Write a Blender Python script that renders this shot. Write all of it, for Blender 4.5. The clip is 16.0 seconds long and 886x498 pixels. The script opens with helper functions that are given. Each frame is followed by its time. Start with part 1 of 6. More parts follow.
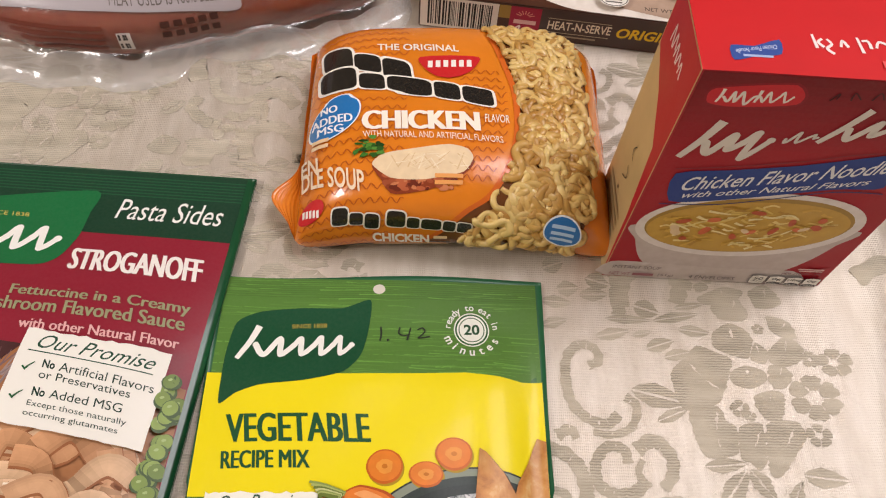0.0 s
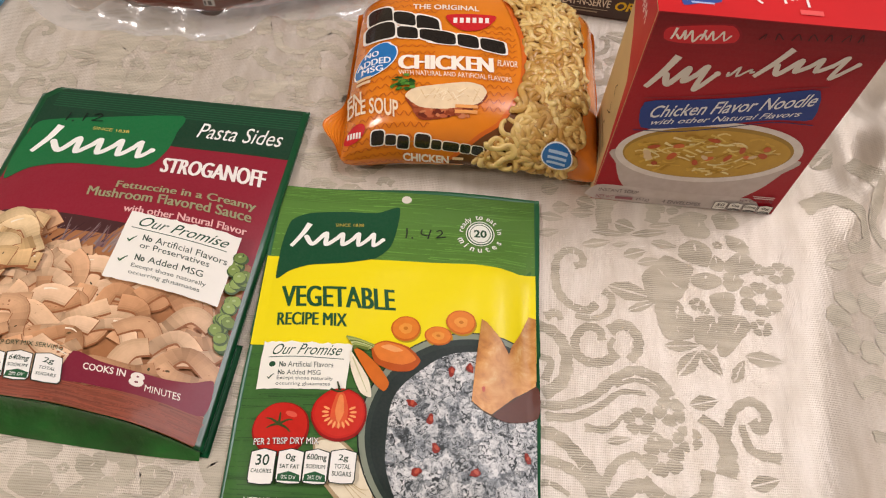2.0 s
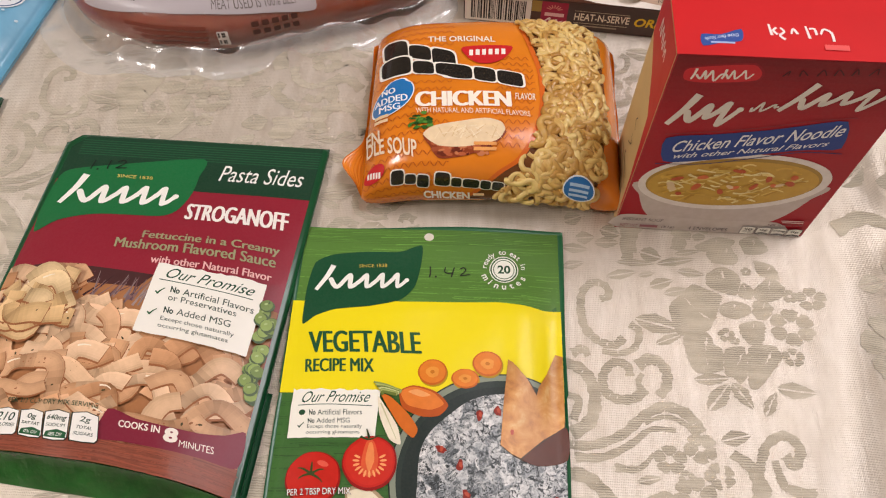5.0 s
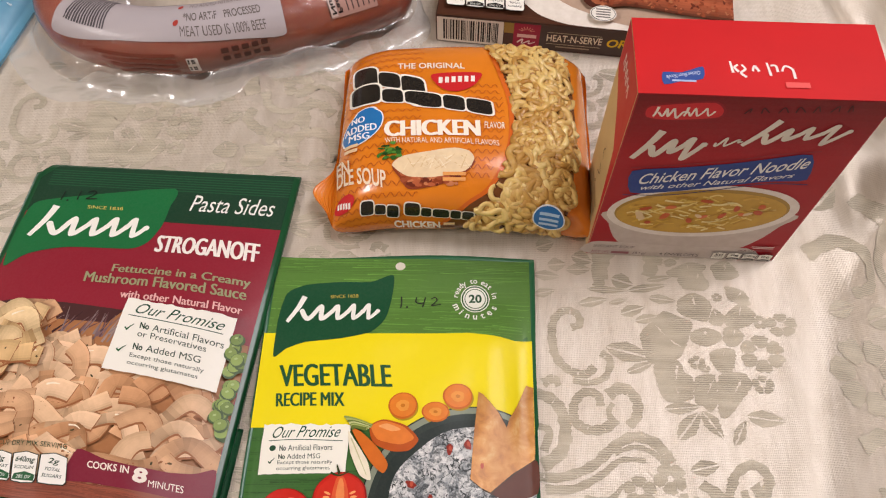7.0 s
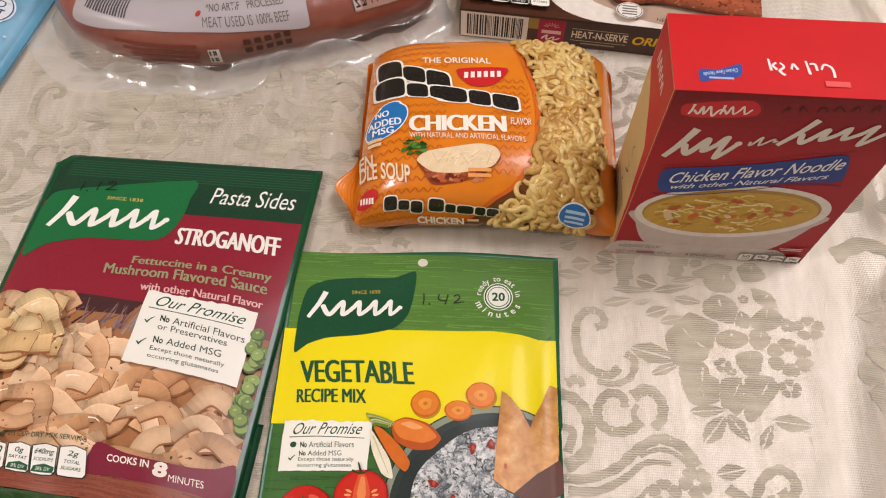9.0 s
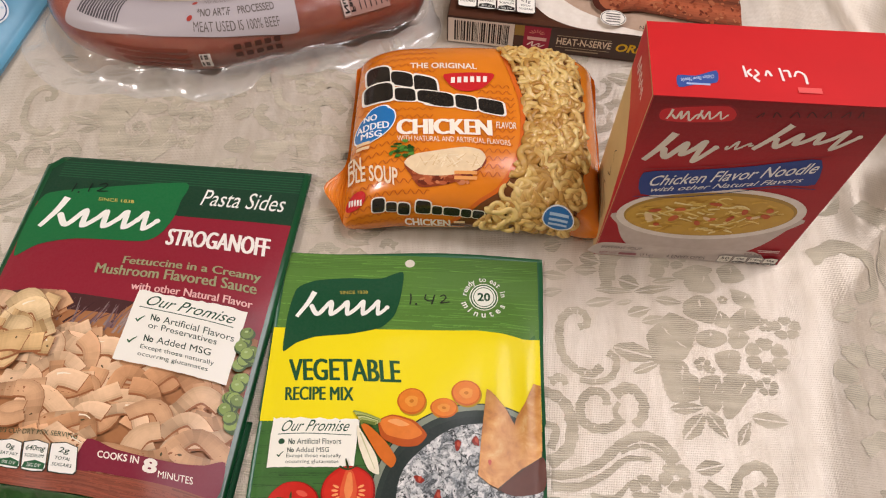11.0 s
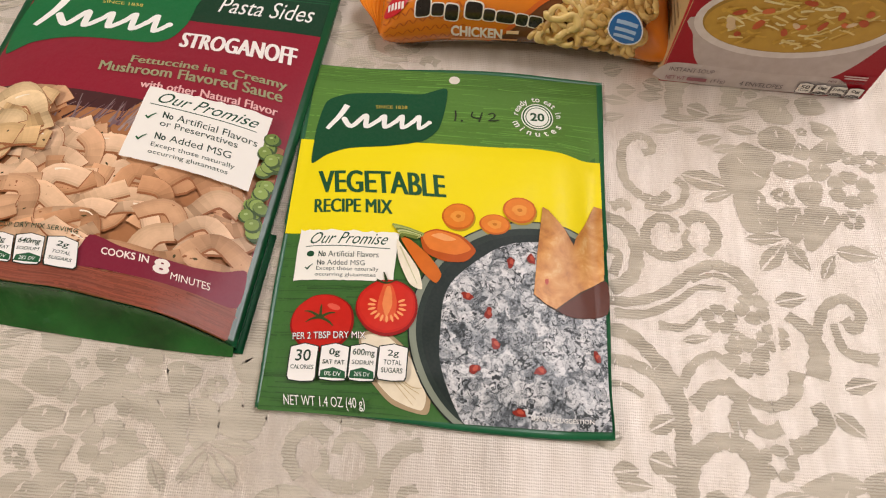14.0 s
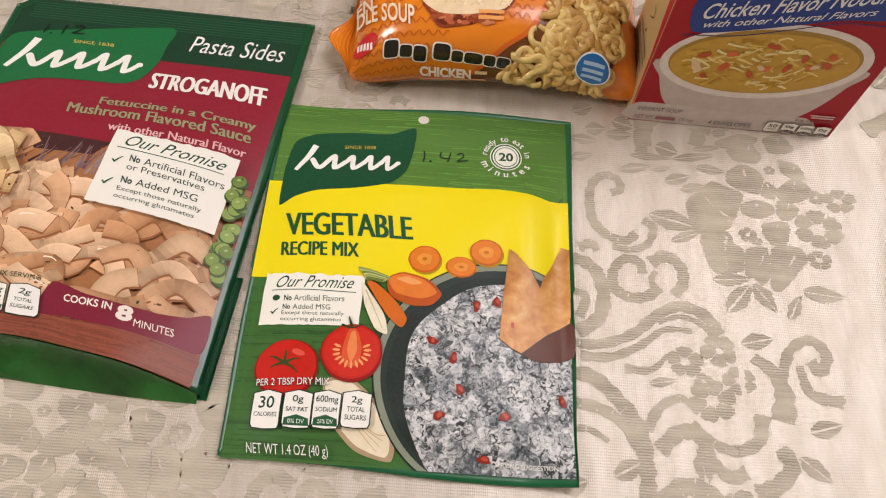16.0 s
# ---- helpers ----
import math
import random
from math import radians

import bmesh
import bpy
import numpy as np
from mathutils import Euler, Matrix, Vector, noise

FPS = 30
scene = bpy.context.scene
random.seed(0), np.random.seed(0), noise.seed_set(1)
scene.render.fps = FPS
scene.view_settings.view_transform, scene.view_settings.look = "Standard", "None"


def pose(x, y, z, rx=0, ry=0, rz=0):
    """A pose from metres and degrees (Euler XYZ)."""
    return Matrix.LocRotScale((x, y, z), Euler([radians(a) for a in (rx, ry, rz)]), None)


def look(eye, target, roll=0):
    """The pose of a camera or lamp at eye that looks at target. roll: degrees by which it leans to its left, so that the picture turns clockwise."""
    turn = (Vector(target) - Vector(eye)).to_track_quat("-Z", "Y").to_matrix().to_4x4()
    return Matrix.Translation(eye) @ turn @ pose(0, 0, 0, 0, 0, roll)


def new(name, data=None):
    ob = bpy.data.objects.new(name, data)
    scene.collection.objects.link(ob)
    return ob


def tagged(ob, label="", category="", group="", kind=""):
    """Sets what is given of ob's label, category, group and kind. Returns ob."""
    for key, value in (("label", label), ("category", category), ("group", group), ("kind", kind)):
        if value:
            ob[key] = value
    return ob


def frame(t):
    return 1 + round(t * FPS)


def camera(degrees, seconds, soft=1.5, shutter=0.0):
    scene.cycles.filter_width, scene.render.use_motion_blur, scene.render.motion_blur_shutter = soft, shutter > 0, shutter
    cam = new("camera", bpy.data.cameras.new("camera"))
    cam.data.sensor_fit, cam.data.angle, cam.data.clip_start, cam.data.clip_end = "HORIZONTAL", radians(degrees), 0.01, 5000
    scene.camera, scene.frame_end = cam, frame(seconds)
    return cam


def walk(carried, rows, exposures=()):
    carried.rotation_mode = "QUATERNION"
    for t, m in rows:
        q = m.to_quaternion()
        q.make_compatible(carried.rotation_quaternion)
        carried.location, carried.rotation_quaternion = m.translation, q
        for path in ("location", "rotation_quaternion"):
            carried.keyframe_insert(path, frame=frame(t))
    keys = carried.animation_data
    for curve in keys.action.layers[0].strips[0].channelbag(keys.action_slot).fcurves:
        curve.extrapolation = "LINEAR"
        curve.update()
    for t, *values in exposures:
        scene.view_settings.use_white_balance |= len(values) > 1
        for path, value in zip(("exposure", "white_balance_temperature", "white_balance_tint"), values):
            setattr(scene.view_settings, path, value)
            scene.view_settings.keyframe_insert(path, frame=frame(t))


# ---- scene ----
cam = camera(62.6, 16.0, 1.15)
PATH = [
    (0, (0.011, -0.053, 0.275), (0.102, 0.928, -1.466), 6.3),
    (0.5, (0.015, -0.112, 0.308), (0.093, 0.881, -1.426), 6.3),
    (1, (0.017, -0.125, 0.316), (0.072, 0.867, -1.42), 5.9),
    (1.5, (0.019, -0.122, 0.312), (0.058, 0.876, -1.42), 5.5),
    (2, (0.016, -0.126, 0.313), (0.032, 0.874, -1.419), 4.7),
    (2.5, (0.011, -0.12, 0.32), (-0.003, 0.876, -1.414), 3.3),
    (3, (0.007, -0.11, 0.325), (-0.034, 0.873, -1.415), 1.7),
    (3.5, (0.012, -0.11, 0.32), (-0.045, 0.868, -1.424), 0.4),
    (4, (0.018, -0.105, 0.326), (-0.05, 0.863, -1.423), -0.8),
    (4.2, (0.017, -0.108, 0.324), (-0.053, 0.858, -1.426), -1.1),
    (6.3, (0.02, -0.085, 0.332), (-0.025, 0.824, -1.449), -1.5),
    (6.5, (0.022, -0.087, 0.331), (-0.032, 0.82, -1.451), -2.0),
    (7, (0.029, -0.083, 0.335), (-0.018, 0.844, -1.437), -1.5),
    (7.5, (0.025, -0.089, 0.335), (-0.022, 0.83, -1.441), -1.5),
    (8, (0.02, -0.088, 0.336), (-0.04, 0.837, -1.436), -1.7),
    (8.5, (0.018, -0.086, 0.335), (-0.044, 0.838, -1.437), -1.6),
    (9, (0.019, -0.082, 0.331), (-0.037, 0.84, -1.443), -1.1),
    (11.5, (0.021, -0.088, 0.337), (0.0, 0.86, -1.424), 1.0),
    (12, (0.021, -0.086, 0.335), (0.009, 0.871, -1.421), 1.4),
    (12.5, (0.021, -0.09, 0.336), (0.008, 0.861, -1.423), 1.6),
    (13, (0.022, -0.096, 0.345), (0.013, 0.857, -1.414), 2.2),
    (13.5, (0.019, -0.12, 0.314), (0.005, 0.823, -1.449), 2.6),
    (14, (-0.002, -0.135, 0.268), (0.005, 0.743, -1.529), 4.5),
    (14.5, (-0.002, -0.136, 0.265), (0.008, 0.726, -1.54), 4.9),
    (15, (0.003, -0.138, 0.268), (0.016, 0.722, -1.538), 5.0),
    (15.5, (0.006, -0.136, 0.27), (0.019, 0.74, -1.528), 4.9),
    (16, (0.009, -0.123, 0.274), (0.025, 0.784, -1.508), 4.8),
]
walk(cam, [(t, look(eye, target, roll)) for t, eye, target, roll in PATH])

# ---- world and lights ----
world = bpy.data.worlds.new("room_air")
world.use_nodes = True
scene.world = world
world.node_tree.nodes["Background"].inputs[0].default_value = (1.0, 0.9, 0.78, 1)
world.node_tree.nodes["Background"].inputs[1].default_value = 0.12


def lamp(name, eye, target, sx, sy, watts, colour):
    data = bpy.data.lights.new(name, "AREA")
    data.shape, data.size, data.size_y, data.energy, data.color = "RECTANGLE", sx, sy, watts, colour
    ob = new(name, data)
    ob.matrix_world = look(eye, target)
    return ob


lamp("ceiling_lamp", (0.58, 0.27, 1.64), (0.26, 0.10, 0), 0.72, 1.7, 35.3, (1.0, 0.945, 0.985))
# added fill light on the left, no real fixture of the room
lamp("ceiling_lamp_far", (-1.6, -0.5, 1.60), (-0.2, 0.15, 0), 0.5, 0.5, 31, (1.0, 0.915, 0.87))


# ---- materials ----
def lin(h):
    """A colour from six hex digits, as linear light."""
    v = [int(h[k:k + 2], 16) / 255 for k in (0, 2, 4)]
    return tuple(c / 12.92 if c < 0.04045 else ((c + 0.055) / 1.055) ** 2.4 for c in v) + (1.0,)


class Mat:
    """A small helper round one node material."""

    def __init__(self, name, rough=0.5, metal=0.0, coat=0.0, spec=0.5):
        self.m = bpy.data.materials.new(name)
        self.m.use_nodes = True
        self.t = self.m.node_tree
        self.b = self.t.nodes["Principled BSDF"]
        self.b.inputs["Roughness"].default_value = rough
        self.b.inputs["Metallic"].default_value = metal
        self.b.inputs["Coat Weight"].default_value = coat
        self.b.inputs["Coat Roughness"].default_value = 0.12
        self.b.inputs["Specular IOR Level"].default_value = spec
        self.co = self.t.nodes.new("ShaderNodeNewGeometry").outputs["Position"]
        self.last = None

    def node(self, kind, **inputs):
        n = self.t.nodes.new(kind)
        for k, v in inputs.items():
            self.put(n, k.replace("_", " "), v)
        return n

    def put(self, n, key, v):
        if isinstance(v, bpy.types.NodeSocket):
            self.t.links.new(v, n.inputs[key])
        else:
            n.inputs[key].default_value = v

    def noise(self, scale, detail=3.0, stretch=None):
        co = self.co
        if stretch:
            mp = self.node("ShaderNodeMapping", Vector=co, Scale=stretch)
            co = mp.outputs[0]
        return self.node("ShaderNodeTexNoise", Vector=co, Scale=scale, Detail=detail).outputs[0]

    def ramp(self, fac, *stops):
        r = self.node("ShaderNodeValToRGB", Fac=fac)
        e = r.color_ramp.elements
        while len(e) < len(stops):
            e.new(0.5)
        for k, (p, c) in enumerate(stops):
            e[k].position, e[k].color = p, c
        return r.outputs[0]

    def mix(self, fac, a, b, how="MIX"):
        n = self.node("ShaderNodeMix")
        n.data_type, n.blend_type = "RGBA", how
        self.put(n, 0, fac)
        self.put(n, 6, a)
        self.put(n, 7, b)
        return n.outputs[2]

    def colour(self, c):
        self.put(self.b, "Base Color", c)
        return self

    def rough(self, fac, lo, hi):
        n = self.node("ShaderNodeMapRange", Value=fac, To_Min=lo, To_Max=hi)
        self.put(self.b, "Roughness", n.outputs[0])
        return self

    def bump(self, height, strength, distance):
        n = self.node("ShaderNodeBump", Height=height, Strength=strength, Distance=distance)
        if self.last:
            self.t.links.new(self.last, n.inputs["Normal"])
        self.last = n.outputs[0]
        self.put(self.b, "Normal", self.last)
        return self


def plain(name, h, rough=0.5, vary=0.12, scale=60, coat=0.0, bump=0.0, spec=0.5):
    m = Mat(name, rough, coat=coat, spec=spec)
    c = lin(h)
    dark = tuple(x * (1 - vary) for x in c[:3]) + (1,)
    lite = tuple(min(1, x * (1 + vary)) for x in c[:3]) + (1,)
    m.colour(m.ramp(m.noise(scale, 5), (0.3, dark), (0.7, lite)))
    if bump:
        m.bump(m.noise(scale * 3, 4), 0.4, bump)
    return m.m


def printed(name, rough, coat, wrinkle, dull=0.02, photo=False):
    """Ink on film or card: the ink of each piece comes with the mesh."""
    m = Mat(name, rough, coat=coat, spec=0.22)
    a = m.t.nodes.new("ShaderNodeAttribute")
    a.attribute_name = "ink"
    m.colour(m.mix(m.noise(900, 2), a.outputs[0], m.mix(dull, a.outputs[0], (0.9, 0.85, 0.8, 1))))
    m.rough(m.noise(45, 3), rough * 0.75, rough * 1.35)
    if photo:
        drift = m.ramp(m.noise(260, 5), (0.3, (0.93, 0.91, 0.89, 1)), (0.7, (1.04, 1.04, 1.04, 1)))
        m.colour(m.mix(1.0, a.outputs[0], drift, "MULTIPLY"))
    if wrinkle:
        m.bump(m.noise(38, 3), 0.35, wrinkle).bump(m.noise(170, 2), 0.12, wrinkle * 0.5)
    return m.m


def picture(name, *stops, scale=300, twist=1.2, rough=0.34, coat=0.12):
    """A printed photograph of something mottled: one ramp over a twisted noise, with slow drifts of shade."""
    m = Mat(name, rough, coat=coat)
    n = m.node("ShaderNodeTexNoise", Vector=m.co, Scale=scale, Detail=7.0, Roughness=0.62, Distortion=twist)
    c = m.ramp(n.outputs[0], *[(p, lin(h)) for p, h in stops])
    slow = m.ramp(m.noise(scale * 0.13, 3), (0.35, (0.62, 0.62, 0.64, 1)), (0.62, (1, 1, 1, 1)))
    m.colour(m.mix(1.0, c, slow, "MULTIPLY"))
    m.bump(m.noise(38, 3), 0.35, 0.0014)
    return m.m


def dip_picture(name):
    """A printed photograph of lumpy cream dip: pale clumps with soft grey sides, dark chopped leaves in the hollows."""
    m = Mat(name, 0.5)
    warp = m.node("ShaderNodeTexNoise", Vector=m.co, Scale=240.0, Detail=3.0)
    co = m.mix(0.006, m.co, warp.outputs[1], "LINEAR_LIGHT")
    lump = m.node("ShaderNodeTexNoise", Vector=co, Scale=100.0, Detail=6.0, Roughness=0.6, Distortion=0.8).outputs[0]
    fine = m.node("ShaderNodeTexNoise", Vector=co, Scale=330.0, Detail=4.0, Roughness=0.65, Distortion=0.6).outputs[0]
    cream = m.ramp(lump, (0.36, lin("50565a")), (0.44, lin("94999c")), (0.51, lin("c8c9c9")), (0.60, lin("dedddb")))
    grain = m.ramp(fine, (0.38, (0.20, 0.22, 0.23, 1)), (0.48, (0.74, 0.75, 0.76, 1)), (0.60, (1.05, 1.05, 1.05, 1)))
    leaf = m.node("ShaderNodeTexNoise", Vector=co, Scale=230.0, Detail=4.0, Roughness=0.55, Distortion=1.6).outputs[0]
    specks = m.ramp(leaf, (0.40, (1, 1, 1, 1)), (0.44, (0, 0, 0, 1)))
    m.colour(m.mix(specks, m.mix(1.0, cream, grain, "MULTIPLY"), lin("20282a")))
    m.bump(m.noise(38, 3), 0.35, 0.0014)
    return m.m


DIP = dip_picture("printed_dip")
CRACKER = picture("printed_cracker", (0.30, "b06a24"), (0.45, "cc8838"), (0.58, "d89a4c"), (0.72, "e6bc7c"), scale=150, twist=0.4, rough=0.42, coat=0.04)
INK_FILM = printed("printed_film", 0.40, 0.08, 0.0022)
INK_MATT = printed("printed_matt_film", 0.36, 0.10, 0.0024)
INK_PHOTO = printed("printed_photo", 0.40, 0.08, 0.0018, photo=True)
INK_CARD = printed("printed_card", 0.46, 0.05, 0.0)
INK_BAG = printed("printed_bag_film", 0.24, 0.45, 0.0030)


def clear_film(name, gloss, rough, wrinkle, haze):
    m = Mat(name)
    nt = m.t
    m.bump(m.noise(55, 4), 0.6, wrinkle).bump(m.noise(16, 2, (1, 1.6, 1)), 0.5, wrinkle * 2)
    gl = nt.nodes.new("ShaderNodeBsdfGlossy")
    gl.inputs["Roughness"].default_value = rough
    nt.links.new(m.last, gl.inputs["Normal"])
    tr = nt.nodes.new("ShaderNodeBsdfTransparent")
    tr.inputs[0].default_value = (0.97, 0.97, 0.97, 1)
    fr = m.node("ShaderNodeFresnel", IOR=1.45)
    nt.links.new(m.last, fr.inputs["Normal"])
    add = m.node("ShaderNodeMath")
    add.operation = "MULTIPLY_ADD"
    nt.links.new(fr.outputs[0], add.inputs[0])
    add.inputs[1].default_value, add.inputs[2].default_value = 1.0, gloss
    add.use_clamp = True
    df = nt.nodes.new("ShaderNodeBsdfDiffuse")
    df.inputs[0].default_value = (0.88, 0.87, 0.86, 1)
    hz = nt.nodes.new("ShaderNodeMixShader")
    hz.inputs[0].default_value = haze
    nt.links.new(tr.outputs[0], hz.inputs[1])
    nt.links.new(df.outputs[0], hz.inputs[2])
    mx = nt.nodes.new("ShaderNodeMixShader")
    nt.links.new(add.outputs[0], mx.inputs[0])
    nt.links.new(hz.outputs[0], mx.inputs[1])
    nt.links.new(gl.outputs[0], mx.inputs[2])
    nt.links.new(mx.outputs[0], nt.nodes["Material Output"].inputs["Surface"])
    return m.m


CLEAR = clear_film("clear_crinkled_film", 0.05, 0.20, 0.0040, 0.03)
CLEAR_EDGE = clear_film("sealed_film_edge", 0.10, 0.24, 0.0046, 0.22)


def weave(name, h_low, h_high, rough, metal, along, rib, streak):
    """Woven damask: floats that lie along one direction and spread their sheen across it, ribs, slubs and soft yarn shades."""
    m = Mat(name, rough, metal, spec=0.5)
    slub = m.noise(150, 3, streak)
    base = m.ramp(slub, (0.30, lin(h_low)), (0.70, lin(h_high)))
    stain = m.ramp(m.noise(7, 3), (0.3, (0.94, 0.92, 0.89, 1)), (0.7, (1, 1, 1, 1)))
    base = m.mix(1.0, base, stain, "MULTIPLY")
    wa = m.node("ShaderNodeTexWave", Vector=m.co, Scale=400.0, Distortion=1.5, Detail=2.0, Detail_Scale=3.0)
    wa.bands_direction = "X"
    wb = m.node("ShaderNodeTexWave", Vector=m.co, Scale=290.0, Distortion=2.5, Detail=2.0, Detail_Scale=2.0)
    wb.bands_direction = "Y"
    ribs = m.ramp(wb.outputs[1], (0.15, (1 - rib, 1 - rib, 1 - rib, 1)), (0.55, (1, 1, 1, 1)))
    patch = m.ramp(m.noise(60, 2), (0.40, (0, 0, 0, 1)), (0.62, (1, 1, 1, 1)))
    m.colour(m.mix(patch, base, m.mix(1.0, base, ribs, "MULTIPLY")))
    m.bump(wa.outputs[1], 0.35, 0.00014).bump(wb.outputs[1], 0.4, 0.00018).bump(m.noise(420, 2, streak), 0.6, 0.0004)
    m.bump(m.noise(28, 2), 0.5, 0.0014)
    m.rough(slub, rough * 0.88, rough * 1.15)
    m.b.inputs["Anisotropic"].default_value = 0.75
    m.put(m.b, "Tangent", m.node("ShaderNodeCombineXYZ", X=along[0], Y=along[1], Z=0.0).outputs[0])
    return m.m


CLOTH = weave("satin_ground", "cdc2b3", "ded5c9", 0.43, 0.42, (0.0, 1.0), 0.05, (1.0, 0.25, 1.0))
MOTIF = weave("woven_motif", "b2a996", "ccc3b1", 0.62, 0.05, (1.0, 0.0), 0.34, (0.2, 1.3, 1.0))
WOOD = plain("table_wood", "5b3a22", 0.45, 0.3, 30)
WALL = plain("wall_paint", "d8cdb8", 0.85, 0.04, 6)
CEIL = plain("ceiling_paint", "e6e0d4", 0.9, 0.03, 6)
FLOOR = plain("floor_boards", "7a5a3c", 0.5, 0.25, 9)


# ---- mesh helpers ----
def link_mesh(name, me, material, parent=None, label=""):
    me.materials.append(material)
    ob = new(name, me)
    if parent:
        ob.parent = parent
    return tagged(ob, label)


def part(name, bm, material, parent=None, label="", smooth=True):
    me = bpy.data.meshes.new(name)
    bm.to_mesh(me)
    bm.free()
    for p in me.polygons:
        p.use_smooth = smooth
    return link_mesh(name, me, material, parent, label)


def thing(name, label, category, x=0.0, y=0.0, z=0.0, group=""):
    ob = new(name)
    ob.empty_display_size = 0.02
    ob.location = (x, y, z)
    return tagged(ob, label, category, group)


def keep_world(parent):
    """Children are built in world metres; this sets off the parent's own place."""
    for o in parent.children_recursive:
        if o.parent == parent:
            o.matrix_parent_inverse = Matrix.Translation(parent.location).inverted()


def sheet(name, fn, us, vs, material, parent=None, label="", closed=0.0):
    """A grid of fn(u, v); closed gives it a second skin that far below."""
    pts = [fn(u, v) for u in us for v in vs]
    nu, nv = len(us), len(vs)
    faces = [(i * nv + j, (i + 1) * nv + j, (i + 1) * nv + j + 1, i * nv + j + 1) for i in range(nu - 1) for j in range(nv - 1)]
    if closed:
        n = len(pts)
        pts += [(x, y, max(0.0004, z - closed)) for x, y, z in pts]
        faces += [tuple(n + k for k in reversed(f)) for f in faces]
        rim = [i * nv for i in range(nu)] + [(nu - 1) * nv + j for j in range(1, nv)]
        rim += [i * nv + nv - 1 for i in range(nu - 2, -1, -1)] + [j for j in range(nv - 2, 0, -1)]
        faces += [(rim[k - 1], n + rim[k - 1], n + rim[k], rim[k])[::-1] for k in range(len(rim))]
    me = bpy.data.meshes.new(name)
    me.from_pydata(pts, [], faces)
    me.update()
    for p in me.polygons:
        p.use_smooth = True
    return link_mesh(name, me, material, parent, label)


def spread(a, b, n):
    return [a + (b - a) * k / (n - 1) for k in range(n)]


GLYPHS = {}


def glyphs(text, bold, slant):
    """Flat outlines of a word in the built-in font, as vertices, faces and bounds."""
    key = (text, bold, slant)
    if key not in GLYPHS:
        cu = bpy.data.curves.new("word", "FONT")
        cu.body, cu.size, cu.offset, cu.shear, cu.resolution_u = text, 1.0, bold, slant, 3
        ob = bpy.data.objects.new("word", cu)
        me = bpy.data.meshes.new_from_object(ob)
        vs = [(v.co.x, v.co.y) for v in me.vertices]
        fs = [tuple(p.vertices) for p in me.polygons]
        bpy.data.objects.remove(ob)
        bpy.data.meshes.remove(me)
        bpy.data.curves.remove(cu)
        xs, ys = [v[0] for v in vs], [v[1] for v in vs]
        GLYPHS[key] = vs, fs, (min(xs), max(xs), min(ys), max(ys))
    return GLYPHS[key]


